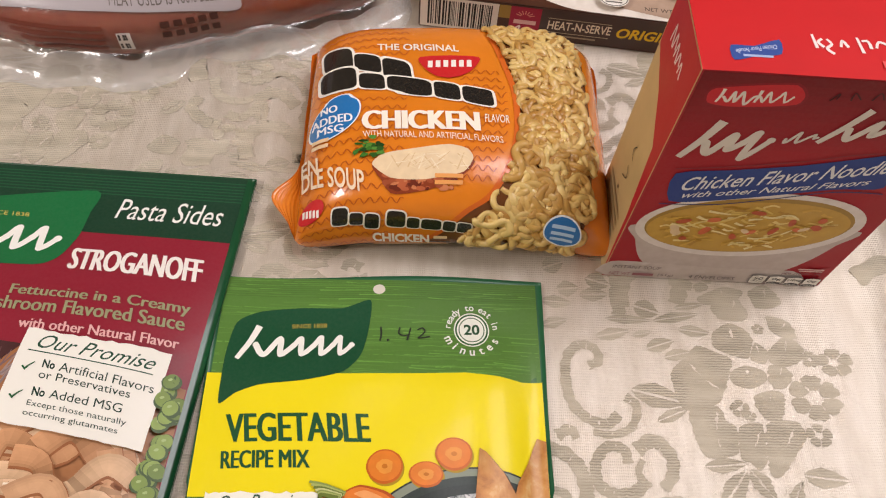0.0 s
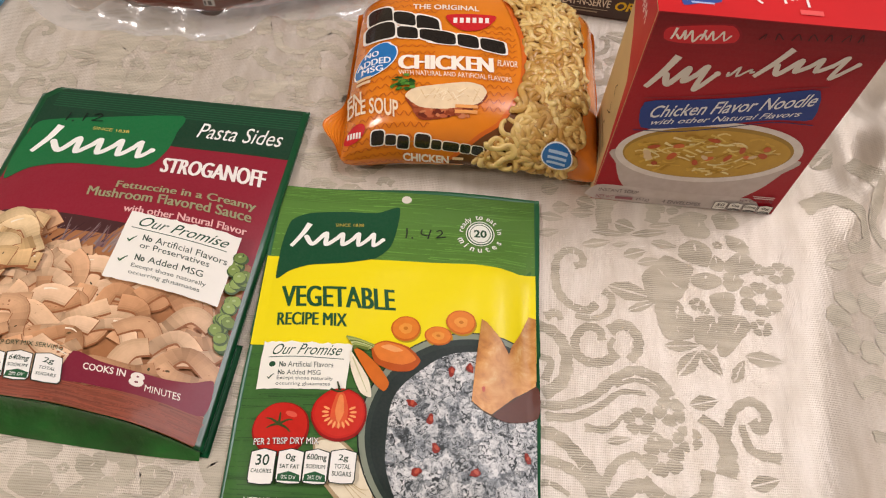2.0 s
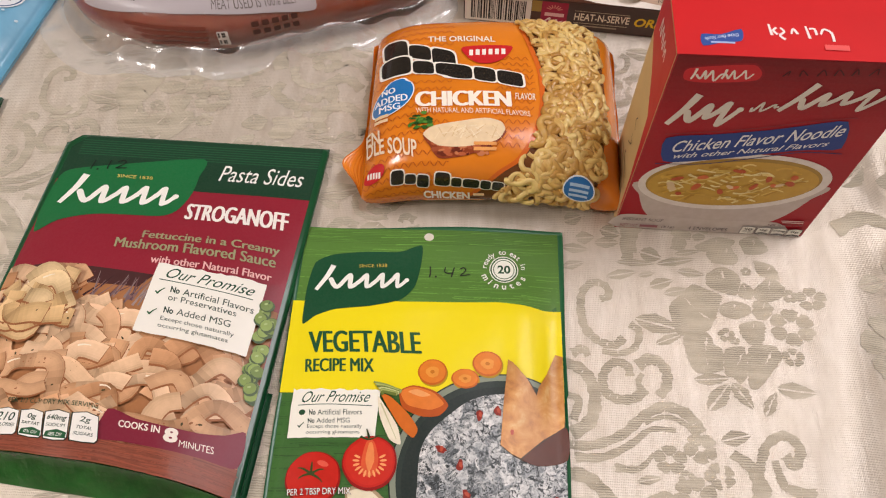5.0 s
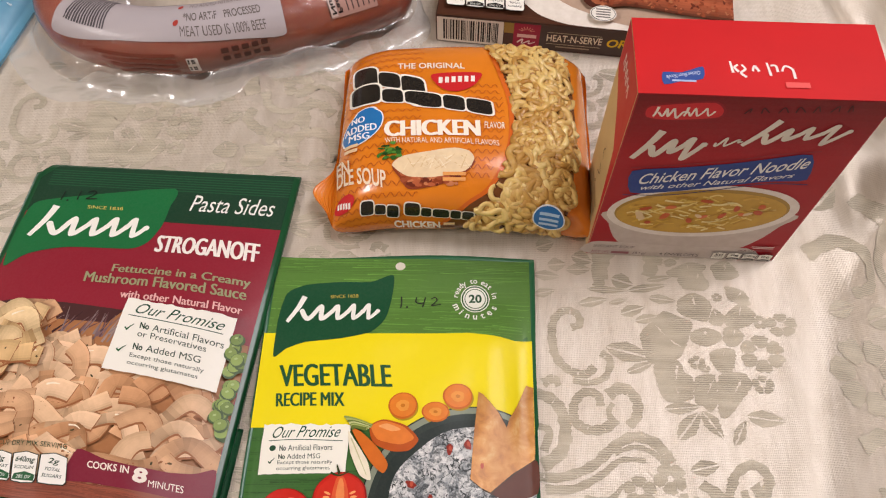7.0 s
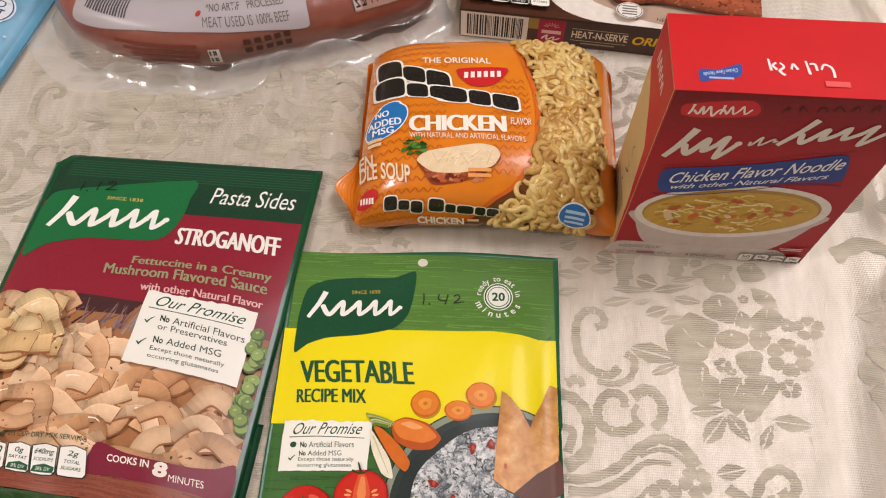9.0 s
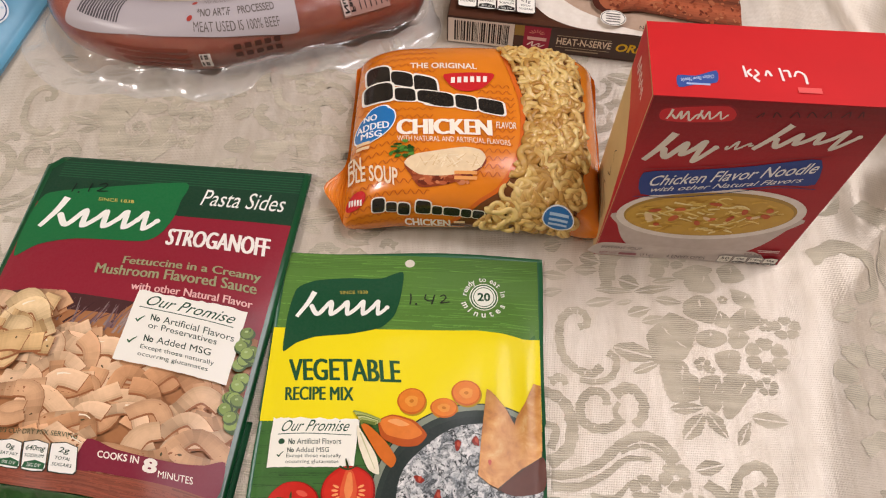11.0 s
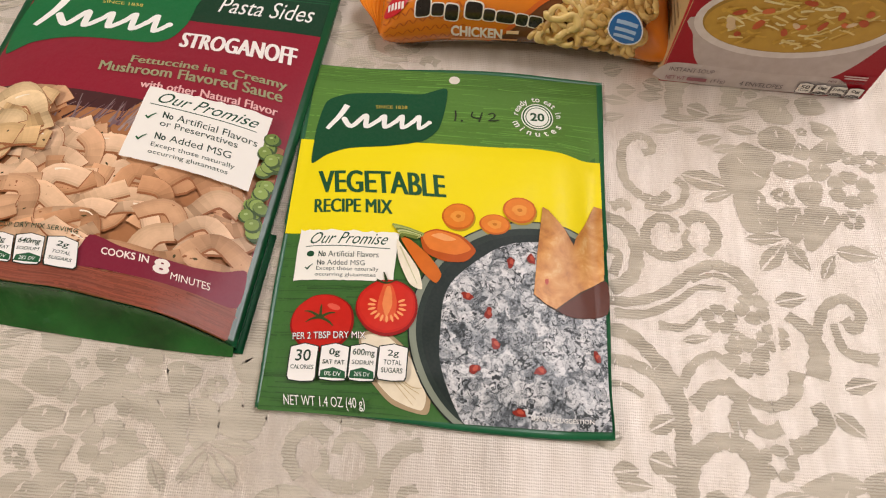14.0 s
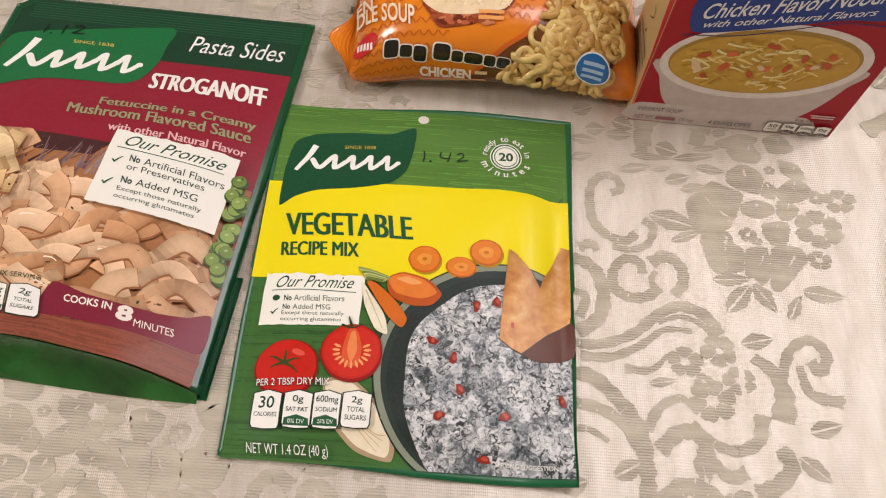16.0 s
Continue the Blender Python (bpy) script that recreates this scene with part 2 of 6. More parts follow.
class Print:
    """Flat ink shapes in millimetres on an unrolled package, laid on its surface when done."""

    def __init__(self):
        self.bm = bmesh.new()
        self.ink = self.bm.loops.layers.float_color.new("ink")
        self.z = 0.10
        self.step = 0.04

    def up(self, z=None):
        self.z = self.z + self.step if z is None else z
        return self

    def poly(self, pts, h):
        c = lin(h) if isinstance(h, str) else h
        vs = [self.bm.verts.new((x, y, self.z)) for x, y in pts]
        try:
            f = self.bm.faces.new(vs)
        except ValueError:
            return self
        for l in f.loops:
            l[self.ink] = c
        return self

    def rect(self, x0, y0, x1, y1, h):
        return self.poly([(x0, y0), (x1, y0), (x1, y1), (x0, y1)], h)

    def oval(self, cx, cy, rx, ry, h, rot=0.0, n=36, wob=0.0, seed=0):
        r = random.Random(seed)
        c, s = math.cos(rot), math.sin(rot)
        ph = [r.uniform(0, 6.3) for _ in range(3)]
        pts = []
        for k in range(n):
            a = 2 * math.pi * k / n
            w = 1 + wob * (math.sin(3 * a + ph[0]) + 0.7 * math.sin(5 * a + ph[1]) + 0.5 * math.sin(9 * a + ph[2]))
            x, y = rx * w * math.cos(a), ry * w * math.sin(a)
            pts.append((cx + c * x - s * y, cy + s * x + c * y))
        return self.poly(pts, h)

    def stroke(self, pts, w, h, w1=None, n=10):
        """A brush line through the points, from width w to w1."""
        w1 = w if w1 is None else w1
        path = smooth_path(pts, n)
        left, right = [], []
        for k, p in enumerate(path):
            a, b = path[max(0, k - 1)], path[min(len(path) - 1, k + 1)]
            d = math.hypot(b[0] - a[0], b[1] - a[1]) or 1
            ww = (w + (w1 - w) * k / (len(path) - 1)) / 2
            nx, ny = -(b[1] - a[1]) / d * ww, (b[0] - a[0]) / d * ww
            left.append((p[0] + nx, p[1] + ny))
            right.append((p[0] - nx, p[1] - ny))
        for k in range(len(path) - 1):
            self.poly([left[k], left[k + 1], right[k + 1], right[k]], h)
        return self

    def text(self, words, bl, br, tl, h, bold=0.0, slant=0.0, edge=None, edge_w=0.03):
        """Words whose outline box has these three corners."""
        if "M" in words or "W" in words:
            bold = 0.0
        if edge:
            self._word(words, bl, br, tl, edge, bold + edge_w, slant, bold)
            self.up()
        return self._word(words, bl, br, tl, h, bold, slant, bold)

    def strong(self, words, bl, br, tl, h, w):
        """Words struck three times, w millimetres apart, for a heavy face."""
        for k in (-1, 0, 1):
            self.text(words, (bl[0] + k * w, bl[1]), (br[0] + k * w, br[1]), (tl[0] + k * w, tl[1]), h)
            self.z += 0.004
        return self

    def strip(self, pts, width, col, tones, n=6, wave=0.0):
        """A flat band with tones across it, from one edge to the other."""
        path = smooth_path(pts, n)
        m = len(tones)
        rows = []
        for k, p in enumerate(path):
            a, b = path[max(0, k - 1)], path[min(len(path) - 1, k + 1)]
            d = math.hypot(b[0] - a[0], b[1] - a[1]) or 1
            nx, ny = -(b[1] - a[1]) / d, (b[0] - a[0]) / d
            rows.append([(p[0] + nx * width * (j / m - 0.5), p[1] + ny * width * (j / m - 0.5)) for j in range(m + 1)])
        for k in range(len(path) - 1):
            f = 1 + wave * math.sin(k * 0.9 + pts[0][0])
            for j in range(m):
                self.poly([rows[k][j], rows[k + 1][j], rows[k + 1][j + 1], rows[k][j + 1]], shade(col, tones[j] * f))
        return self

    def _word(self, words, bl, br, tl, h, bold, slant, ref):
        vs, fs, _ = glyphs(words, bold, slant)
        x0, x1, y0, y1 = glyphs(words, ref, slant)[2]
        c = lin(h)
        out = []
        for x, y in vs:
            a, b = (x - x0) / (x1 - x0), (y - y0) / (y1 - y0)
            out.append(self.bm.verts.new((bl[0] + a * (br[0] - bl[0]) + b * (tl[0] - bl[0]), bl[1] + a * (br[1] - bl[1]) + b * (tl[1] - bl[1]), self.z)))
        for f in fs:
            try:
                face = self.bm.faces.new([out[k] for k in f])
            except ValueError:
                continue
            for l in face.loops:
                l[self.ink] = c
        return self

    def round_text(self, words, cx, cy, r, a0, a1, size, h, bold=0.0, inward=False):
        """Letters round a circle, from angle a0 to a1 in degrees."""
        for k, ch in enumerate(words):
            if ch == " ":
                continue
            a = radians(a0 + (a1 - a0) * k / (len(words) - 1))
            ux, uy = math.cos(a), math.sin(a)
            tx, ty = (uy, -ux) if not inward else (-uy, ux)
            nx, ny = (ux, uy) if not inward else (-ux, -uy)
            x0, x1, y0, y1 = glyphs(ch, bold, 0.0)[2]
            px, py = cx + ux * r, cy + uy * r
            wd = (x1 - x0) * size / 2
            bl = (px - tx * wd + nx * y0 * size, py - ty * wd + ny * y0 * size)
            self.text(ch, bl, (bl[0] + 2 * wd * tx, bl[1] + 2 * wd * ty), (bl[0] + nx * (y1 - y0) * size, bl[1] + ny * (y1 - y0) * size), h, bold)
        return self

    def clip(self, x0, x1, y0, y1):
        for co, no in (((x0, 0, 0), (-1, 0, 0)), ((x1, 0, 0), (1, 0, 0)), ((0, y0, 0), (0, -1, 0)), ((0, y1, 0), (0, 1, 0))):
            bmesh.ops.bisect_plane(self.bm, geom=self.bm.verts[:] + self.bm.edges[:] + self.bm.faces[:], plane_co=co, plane_no=no, clear_outer=True)
        return self

    def done(self, name, fn, material, parent, label="", grid=3.5, scale=(0.001, 0.001), flip=False):
        bm = self.bm
        bmesh.ops.triangulate(bm, faces=bm.faces[:])
        bm.normal_update()
        bmesh.ops.reverse_faces(bm, faces=[f for f in bm.faces if (f.normal.z < 0) != flip])
        if grid:
            gx, gy = grid if isinstance(grid, tuple) else (grid, grid)
            for axis, g in ((0, gx), (1, gy)):
                lo, hi = min(v.co[axis] for v in bm.verts), max(v.co[axis] for v in bm.verts)
                for k in range(math.ceil(lo / g), math.floor(hi / g) + 1):
                    co, no = [0, 0, 0], [0, 0, 0]
                    co[axis], no[axis] = k * g, 1
                    bmesh.ops.bisect_plane(bm, geom=bm.verts[:] + bm.edges[:] + bm.faces[:], plane_co=co, plane_no=no)
        normals = []
        for v in bm.verts:
            u, w = v.co.x * scale[0], v.co.y * scale[1]
            p = Vector(fn(u, w))
            e = 0.0006
            du = Vector(fn(u + e, w)) - Vector(fn(u - e, w))
            k = e * scale[1] / 0.001
            dv = Vector(fn(u, w + k)) - Vector(fn(u, w - k))
            n = du.cross(dv)
            n = n.normalized() if n.length > 1e-12 else Vector((0, 0, 1))
            if flip:
                n = -n
            normals.append(n)
            v.co = p + n * (v.co.z * 0.001)
        me = bpy.data.meshes.new(name)
        bm.to_mesh(me)
        bm.free()
        for p in me.polygons:
            p.use_smooth = True
        me.normals_split_custom_set_from_vertices([tuple(n) for n in normals])
        return link_mesh(name, me, material, parent, label)


def smooth_path(pts, n=10):
    """Points along a Catmull-Rom curve."""
    if len(pts) < 3:
        return [tuple(a + (b - a) * k / n for a, b in zip(pts[0], pts[-1])) for k in range(n + 1)]
    out = []
    ext = [pts[0]] + list(pts) + [pts[-1]]
    for i in range(1, len(ext) - 2):
        p0, p1, p2, p3 = ext[i - 1:i + 3]
        for k in range(n):
            t = k / n
            out.append(tuple(0.5 * (2 * b + (c - a) * t + (2 * a - 5 * b + 4 * c - d) * t * t + (3 * b - a - 3 * c + d) * t ** 3) for a, b, c, d in zip(p0, p1, p2, p3)))
    out.append(tuple(pts[-1]))
    return out


def smooth_closed(pts, n=6):
    out = []
    m = len(pts)
    for i in range(m):
        p0, p1, p2, p3 = pts[i - 1], pts[i], pts[(i + 1) % m], pts[(i + 2) % m]
        for k in range(n):
            t = k / n
            out.append(tuple(hermite(*q, t) for q in zip(p0, p1, p2, p3)))
    return out


def hermite(a, b, c, d, t):
    m0, m1 = 0.35 * (c - a), 0.35 * (d - b)
    return (2 * t ** 3 - 3 * t * t + 1) * b + (t ** 3 - 2 * t * t + t) * m0 + (3 * t * t - 2 * t ** 3) * c + (t ** 3 - t * t) * m1


def shade(h, f):
    c = lin(h) if isinstance(h, str) else h
    return tuple(min(1.0, x * f) for x in c[:3]) + (1.0,)


def block(name, x0, y0, z0, x1, y1, z1, material, parent=None, label="", bevel=0.0):
    bm = bmesh.new()
    bmesh.ops.create_cube(bm, size=1.0)
    for v in bm.verts:
        v.co = ((x0 + x1) / 2 + v.co.x * (x1 - x0), (y0 + y1) / 2 + v.co.y * (y1 - y0), (z0 + z1) / 2 + v.co.z * (z1 - z0))
    if bevel:
        bmesh.ops.bevel(bm, geom=bm.edges[:], offset=bevel, segments=2, affect="EDGES")
    return part(name, bm, material, parent, label, smooth=False)


# --- surfaces of the packages, metres ---
def sat(a):
    return max(0.0, min(1.0, a))


def ease(a):
    a = sat(a)
    return a * a * (3 - 2 * a)


def ripple(x, y, s):
    return math.sin(x * 71 + s) * math.cos(y * 53 + 1.7 * s) + 0.5 * math.sin(x * 137 - y * 119 + 2.1 * s)


def sachet_surface(x, y):
    """Front of the flat seasoning sachet, x and y as in the world."""
    fill = (1 - sat(abs(x) / 0.061) ** 4) * ease((0.066 - y) / 0.03) * ease((y + 0.077) / 0.022)
    z = 0.0022 + 0.0052 * fill + 0.0005 * fill * ripple(x, y, 0.4)
    z += 0.0020 * fill * math.exp(-((x - 0.047) / 0.008) ** 2 - ((y - 0.024) / 0.028) ** 2)
    z -= 0.0012 * math.exp(-((x - 0.058) / 0.004) ** 2 - ((y - 0.012) / 0.022) ** 2)
    z += 0.0007 * (1 - fill) * math.sin(x * 60 + 1.0) * ease((y - 0.03) / 0.05)
    z += 0.0035 * ease((x - 0.046) / 0.02) * ease((-0.056 - y) / 0.02)
    return (x, y, z)


def pouch_surface(u, v):
    """Front of the stand-up pouch; u from -0.145 to 0 across, v from 0 to 0.187 up."""
    t = (u + 0.0725) / 0.0725
    side = 1 - min(1.0, abs(t)) ** 2.6
    z = 0.003 + 0.0125 * side * ease((0.170 - v) / 0.07) * (0.75 + 0.25 * ease(v / 0.05))
    z += 0.007 * side * (1 - ease(v / 0.05))
    z += 0.0005 * side * ripple(u * 0.6, v * 0.7, 1.3) * ease((0.175 - v) / 0.03)
    z += 0.0009 * side * math.sin((u * 0.9 + v * 0.5) * 190) * (1 - ease(v / 0.045))
    w = v * (1 + 0.043 * u / 0.145) + 0.006 * side * (1 - ease(v / 0.06))
    return (-0.076 + 0.9954 * u + 0.0958 * w, -0.053 - 0.0958 * u + 0.9954 * w, z)


def noodle_section(x):
    """Half height, half depth, centre height and centre y of the noodle bag at x."""
    e = sat((abs(x - 0.030) - 0.034) / 0.033)
    half = 0.0205 * math.sqrt(max(0.0, 1 - e ** 3.0)) + 0.0006
    deep = 0.0498 + 0.003 * e ** 2
    return half, deep, 0.0208 - 0.010 * e * e + 0.002 * math.sin(x * 47), 0.1515 - 0.005 * (x - 0.030)


def section_point(th):
    """A rounded, boxy section of half size one by one; th from 0 on top to pi/2 at the front."""
    return math.sin(th) ** 0.58, math.cos(th) ** 0.67


ARC = [0.0]
for k in range(1, 241):
    (p0, q0), (p1, q1) = section_point((k - 1) / 240 * math.pi / 2), section_point(min(k / 240 * math.pi / 2, 1.5707))
    ARC.append(ARC[-1] + math.hypot(0.0498 * (p1 - p0), 0.0205 * (q1 - q0)))


def noodle_bag_surface(x, a):
    """Skin of the noodle bag: a is 0 on top, 1 at the front edge, -1 at the back edge, 2 underneath, even along the skin."""
    half, deep, cz, cy = noodle_section(x)
    m = min(abs(a), 2 - abs(a)) * ARC[-1]
    lo, hi = 0, 240
    while hi - lo > 1:
        k = (lo + hi) // 2
        lo, hi = (k, hi) if ARC[k] <= m else (lo, k)
    th = (lo + (m - ARC[lo]) / max(1e-9, ARC[hi] - ARC[lo])) / 240 * math.pi / 2
    dy, dz = section_point(min(th, 1.5707))
    dz = dz if abs(a) <= 1 else -dz
    slump = 0.0035 * (1 - dz) * half / 0.0205 if a > 0 else 0.0
    return (x, cy - math.copysign(dy, a) * deep - slump, cz + dz * half)


BOX = dict(x0=0.0940, y0=0.0915, w=0.0945, h=0.121, d=0.038, lean=0.0045, turn=-0.026)


def carton_front(u, v, out=0.0):
    """Front of the soup carton: u from 0 to w, v from 0 to h."""
    b = BOX
    n = 0.0008 * math.sin(math.pi * sat(u / b['w'])) * math.sin(math.pi * sat(v / b['h']))
    y = b['lean'] * v / b['h'] - n - out
    c, s = math.cos(b['turn']), math.sin(b['turn'])
    return (b['x0'] + c * u - s * y, b['y0'] + s * u + c * y, v)


def carton_top(u, v, out=0.0):
    """Lid of the soup carton: u across, v back from the front edge."""
    b = BOX
    y = b['lean'] + v
    c, s = math.cos(b['turn']), math.sin(b['turn'])
    return (b['x0'] + c * u - s * y, b['y0'] + s * u + c * y, b['h'] + out)


def carton_side(u, v, out=0.0):
    """Narrow side of the soup carton: u back from the front edge, v up."""
    b = BOX
    y = b['lean'] * v / b['h'] + u
    c, s = math.cos(b['turn']), math.sin(b['turn'])
    return (b['x0'] - c * out - s * y, b['y0'] - s * out + c * y, v)


FLAT = dict(x0=0.0120, y0=0.2358, w=0.172, h=0.021, d=0.125, turn=-0.106)


def flat_front(u, v, out=0.0):
    b = FLAT
    c, s = math.cos(b['turn']), math.sin(b['turn'])
    return (b['x0'] + c * u + s * out, b['y0'] + s * u - c * out, v)


def flat_top(u, v, out=0.0):
    b = FLAT
    c, s = math.cos(b['turn']), math.sin(b['turn'])
    return (b['x0'] + c * u - s * v, b['y0'] + s * u + c * v, b['h'] + out)


# ---- the room, the table and its cloth ----
for nm, q in (("wall_north", (-2.2, 2.4, -0.76, 2.4, 2.5, 1.7)), ("wall_south", (-2.2, -2.1, -0.76, 2.4, -2.0, 1.7)),
              ("wall_west", (-2.3, -2.0, -0.76, -2.2, 2.4, 1.7)), ("wall_east", (2.4, -2.0, -0.76, 2.5, 2.4, 1.7))):
    tagged(block(nm, *q, WALL), "plain cream painted room wall", "wall", kind="structure")
tagged(block("ceiling", -2.3, -2.1, 1.7, 2.5, 2.5, 1.8, CEIL), "plain white painted ceiling", "ceiling", kind="structure")
tagged(block("floor", -2.3, -2.1, -0.82, 2.5, 2.5, -0.76, FLOOR), "brown wooden floor under the table", "floor", kind="structure")
TX0, TX1, TY0, TY1 = -0.80, 0.55, -0.40, 0.62
table = thing("table", "brown wooden table hidden under a cream tablecloth", "table", -0.1, 0.1, -0.76)
block("tabletop", TX0, TY0, -0.040, TX1, TY1, -0.012, WOOD, table, bevel=0.004)
for lx in (TX0 + 0.06, TX1 - 0.12):
    for ly in (TY0 + 0.06, TY1 - 0.12):
        block("leg", lx, ly, -0.76, lx + 0.06, ly + 0.06, -0.0402, WOOD, table, bevel=0.004)
keep_world(table)


def cloth_height(x, y):
    u = x - 0.192 - 0.2 * min(max(y, -0.15), 0.25)
    far = ease((y - 0.05) / 0.10)
    bow = 0.010 * math.sin(y * 11 + 0.4)
    f = ease(u / 0.03)
    z = 0.003 * ease((u + 0.022) / 0.022) - 0.012 * ease(u / 0.048) + 0.026 * math.exp(-((u - 0.085 - bow) / 0.022) ** 2)
    crease = (x - 0.246) * 0.80 - (y - 0.120) * 0.45 + 0.006 * math.sin(y * 40)
    z += f * far * (0.013 * math.exp(-(crease / 0.009) ** 2) - 0.004 * math.exp(-((crease - 0.02) / 0.010) ** 2))
    z += f * far * 0.004 * math.sin(x * 120 + y * 60)
    z -= 0.0008 * math.exp(-((x - 0.132 + 0.05 * (y + 0.02)) / 0.004) ** 2) * ease((0.03 - y) / 0.04)
    z += 0.0010 * math.exp(-((x - 0.0285) / 0.005) ** 2) * ease((-0.055 - y) / 0.03)
    w = ease((-0.09 - y) / 0.03) + ease((x - 0.10) / 0.03) * 0.4
    z += 0.0009 * min(1, w) * math.sin(x * 31 + y * 17) * math.sin(y * 23 - x * 9)
    return max(z, -0.0105) - 0.0002


def cloth_point(x, y):
    """The cloth lies on the table and hangs over its edges."""
    dx = max(TX0 - x, x - TX1, 0.0)
    dy = max(TY0 - y, y - TY1, 0.0)
    d = max(dx, dy)
    if d <= 0:
        return (x, y, cloth_height(x, y))
    cx, cy = min(max(x, TX0), TX1), min(max(y, TY0), TY1)
    out = 0.006 + 0.012 * (1 + math.sin((x + y) * 40)) * min(1, d / 0.1)
    sx = (x - cx) / d * out
    sy = (y - cy) / d * out
    return (cx + sx, cy + sy, cloth_height(cx, cy) - d)


cloth = thing("tablecloth", "cream satin damask tablecloth with woven flowers and scrolls", "tablecloth", 0, 0, 0)
fine_x = spread(TX0 - 0.25, -0.32, 18) + spread(-0.315, 0.17, 98) + spread(0.173, 0.34, 70) + spread(0.35, TX1 + 0.25, 18)
fine_y = spread(TY0 - 0.25, -0.22, 16) + spread(-0.215, 0.36, 130) + spread(0.37, TY1 + 0.25, 18)
sheet("ground_weave", cloth_point, fine_x, fine_y, CLOTH, cloth, closed=0.0)


class Weave:
    """Raised damask motifs, in millimetres on the cloth."""

    def __init__(self, dx=0.0, dy=0.0, flip=1.0, turn=0.0, layer=0):
        self.dx, self.dy, self.flip, self.turn = dx, dy, flip, radians(turn)
        self.n = 0
        self.base = 0.16 + 0.0085 * layer
        self.lift = self.base

    def lay(self, polys, name, material=None):
        pr = Print()
        r = random.Random(int(self.dx * 7 + self.dy * 3) + self.n)
        self.n += 1
        c, s = math.cos(self.turn), math.sin(self.turn)
        for pts in polys:
            out = []
            m = len(pts)
            for k in range(m):
                (x0, y0), (x1, y1) = pts[k], pts[(k + 1) % m]
                d = math.hypot(x1 - x0, y1 - y0)
                q = max(1, int(d / 0.8))
                rag = min(0.6, 0.3 * d) * abs(y1 - y0) / max(d, 1e-6)
                for j in range(q):
                    t = j / q
                    out.append((x0 + (x1 - x0) * t + r.uniform(-rag, rag), y0 + (y1 - y0) * t))
            pr.z = self.lift
            pr.poly([(self.dx + self.flip * (c * x - s * y), self.dy + s * x + c * y) for x, y in out], "ffffff")
            self.lift += 0.0031
            if self.lift > self.base + 0.062:
                self.lift = self.base
        pr.done(name, cloth_point, material or MOTIF, cloth, grid=6.0)

    def leaf(self, x0, y0, x1, y1, w, split=True):
        d = math.hypot(x1 - x0, y1 - y0)
        ux, uy = (x1 - x0) / d, (y1 - y0) / d
        halves = []
        for sd in (1, -1):
            edge = [(t, 0.07 * w * sd) for t in (1.0, 0.5, 0.05)]
            edge += [(t, sd * 1.35 * w / 2 * math.sin(math.pi * t ** 0.8) * (1 + 0.10 * math.sin(t * 22))) for t in (0.0, 0.12, 0.25, 0.4, 0.55, 0.7, 0.85, 0.95)]
            halves.append([(x0 + ux * t * d - uy * q, y0 + uy * t * d + ux * q) for t, q in edge])
        self.lay(halves, "woven_leaf")

    def scroll(self, pts, w0, w1, knob=0.0):
        path = smooth_path(pts, 8)
        left, right = [], []
        for k, p in enumerate(path):
            a, b = path[max(0, k - 1)], path[min(len(path) - 1, k + 1)]
            d = math.hypot(b[0] - a[0], b[1] - a[1]) or 1
            t = k / (len(path) - 1)
            ww = (w0 + (w1 - w0) * t) / 2 * (1 + 0.12 * math.sin(k * 1.3))
            left.append((p[0] - (b[1] - a[1]) / d * ww, p[1] + (b[0] - a[0]) / d * ww))
            right.append((p[0] + (b[1] - a[1]) / d * ww, p[1] - (b[0] - a[0]) / d * ww))
        polys = []
        for k in range(0, len(path) - 1, 4):
            e = min(k + 4, len(path) - 1)
            polys.append(left[k:e + 1] + right[k:e + 1][::-1])
        if knob:
            x, y = path[-1]
            polys.append([(x + knob * math.cos(a * 0.5236), y + knob * math.sin(a * 0.5236)) for a in range(12)])
        self.lay(polys, "woven_scroll")

    def flower(self, cx, cy, r, petals, ring=0.36, squash=0.9, a0=0.3):
        polys = []
        r *= 1.25
        for k in range(petals):
            a = a0 + 2 * math.pi * k / petals
            h = math.pi / petals * 0.985
            pts = [(ring * r, a - h * 0.8), (0.70 * r, a - h), (0.93 * r, a - h * 0.75), (r, a - h * 0.3), (0.95 * r, a), (r * 1.02, a + h * 0.35),
                   (0.92 * r, a + h * 0.8), (0.68 * r, a + h), (ring * r, a + h * 0.8)]
            polys.append([(cx + q * math.cos(b), cy + squash * q * math.sin(b)) for q, b in pts])
        self.lay(polys, "woven_flower")

    def petal(self, *pts):
        """One lobed petal with two pale veins of the ground weave in it."""
        m = len(pts)
        cx, cy = sum(p[0] for p in pts) / m, sum(p[1] for p in pts) / m
        self.lay([smooth_closed([(cx + 1.06 * (x - cx), cy + 1.06 * (y - cy)) for x, y in pts], 4)], "woven_petal")
        veins = []
        for k in (1, m // 2 + 1):
            dx, dy = pts[k % m][0] - cx, pts[k % m][1] - cy
            d = math.hypot(dx, dy)
            if d > 4:
                nx, ny = -dy / d * 0.45, dx / d * 0.45
                veins.append([(cx + dx * 0.12, cy + dy * 0.12), (cx + dx * 0.5 + nx, cy + dy * 0.5 + ny), (cx + dx * 0.82, cy + dy * 0.82), (cx + dx * 0.5 - nx, cy + dy * 0.5 - ny)])
        if veins:
            keep, self.lift = self.lift, self.base + 0.064
            self.lay(veins, "woven_vein", CLOTH)
            self.lift = keep

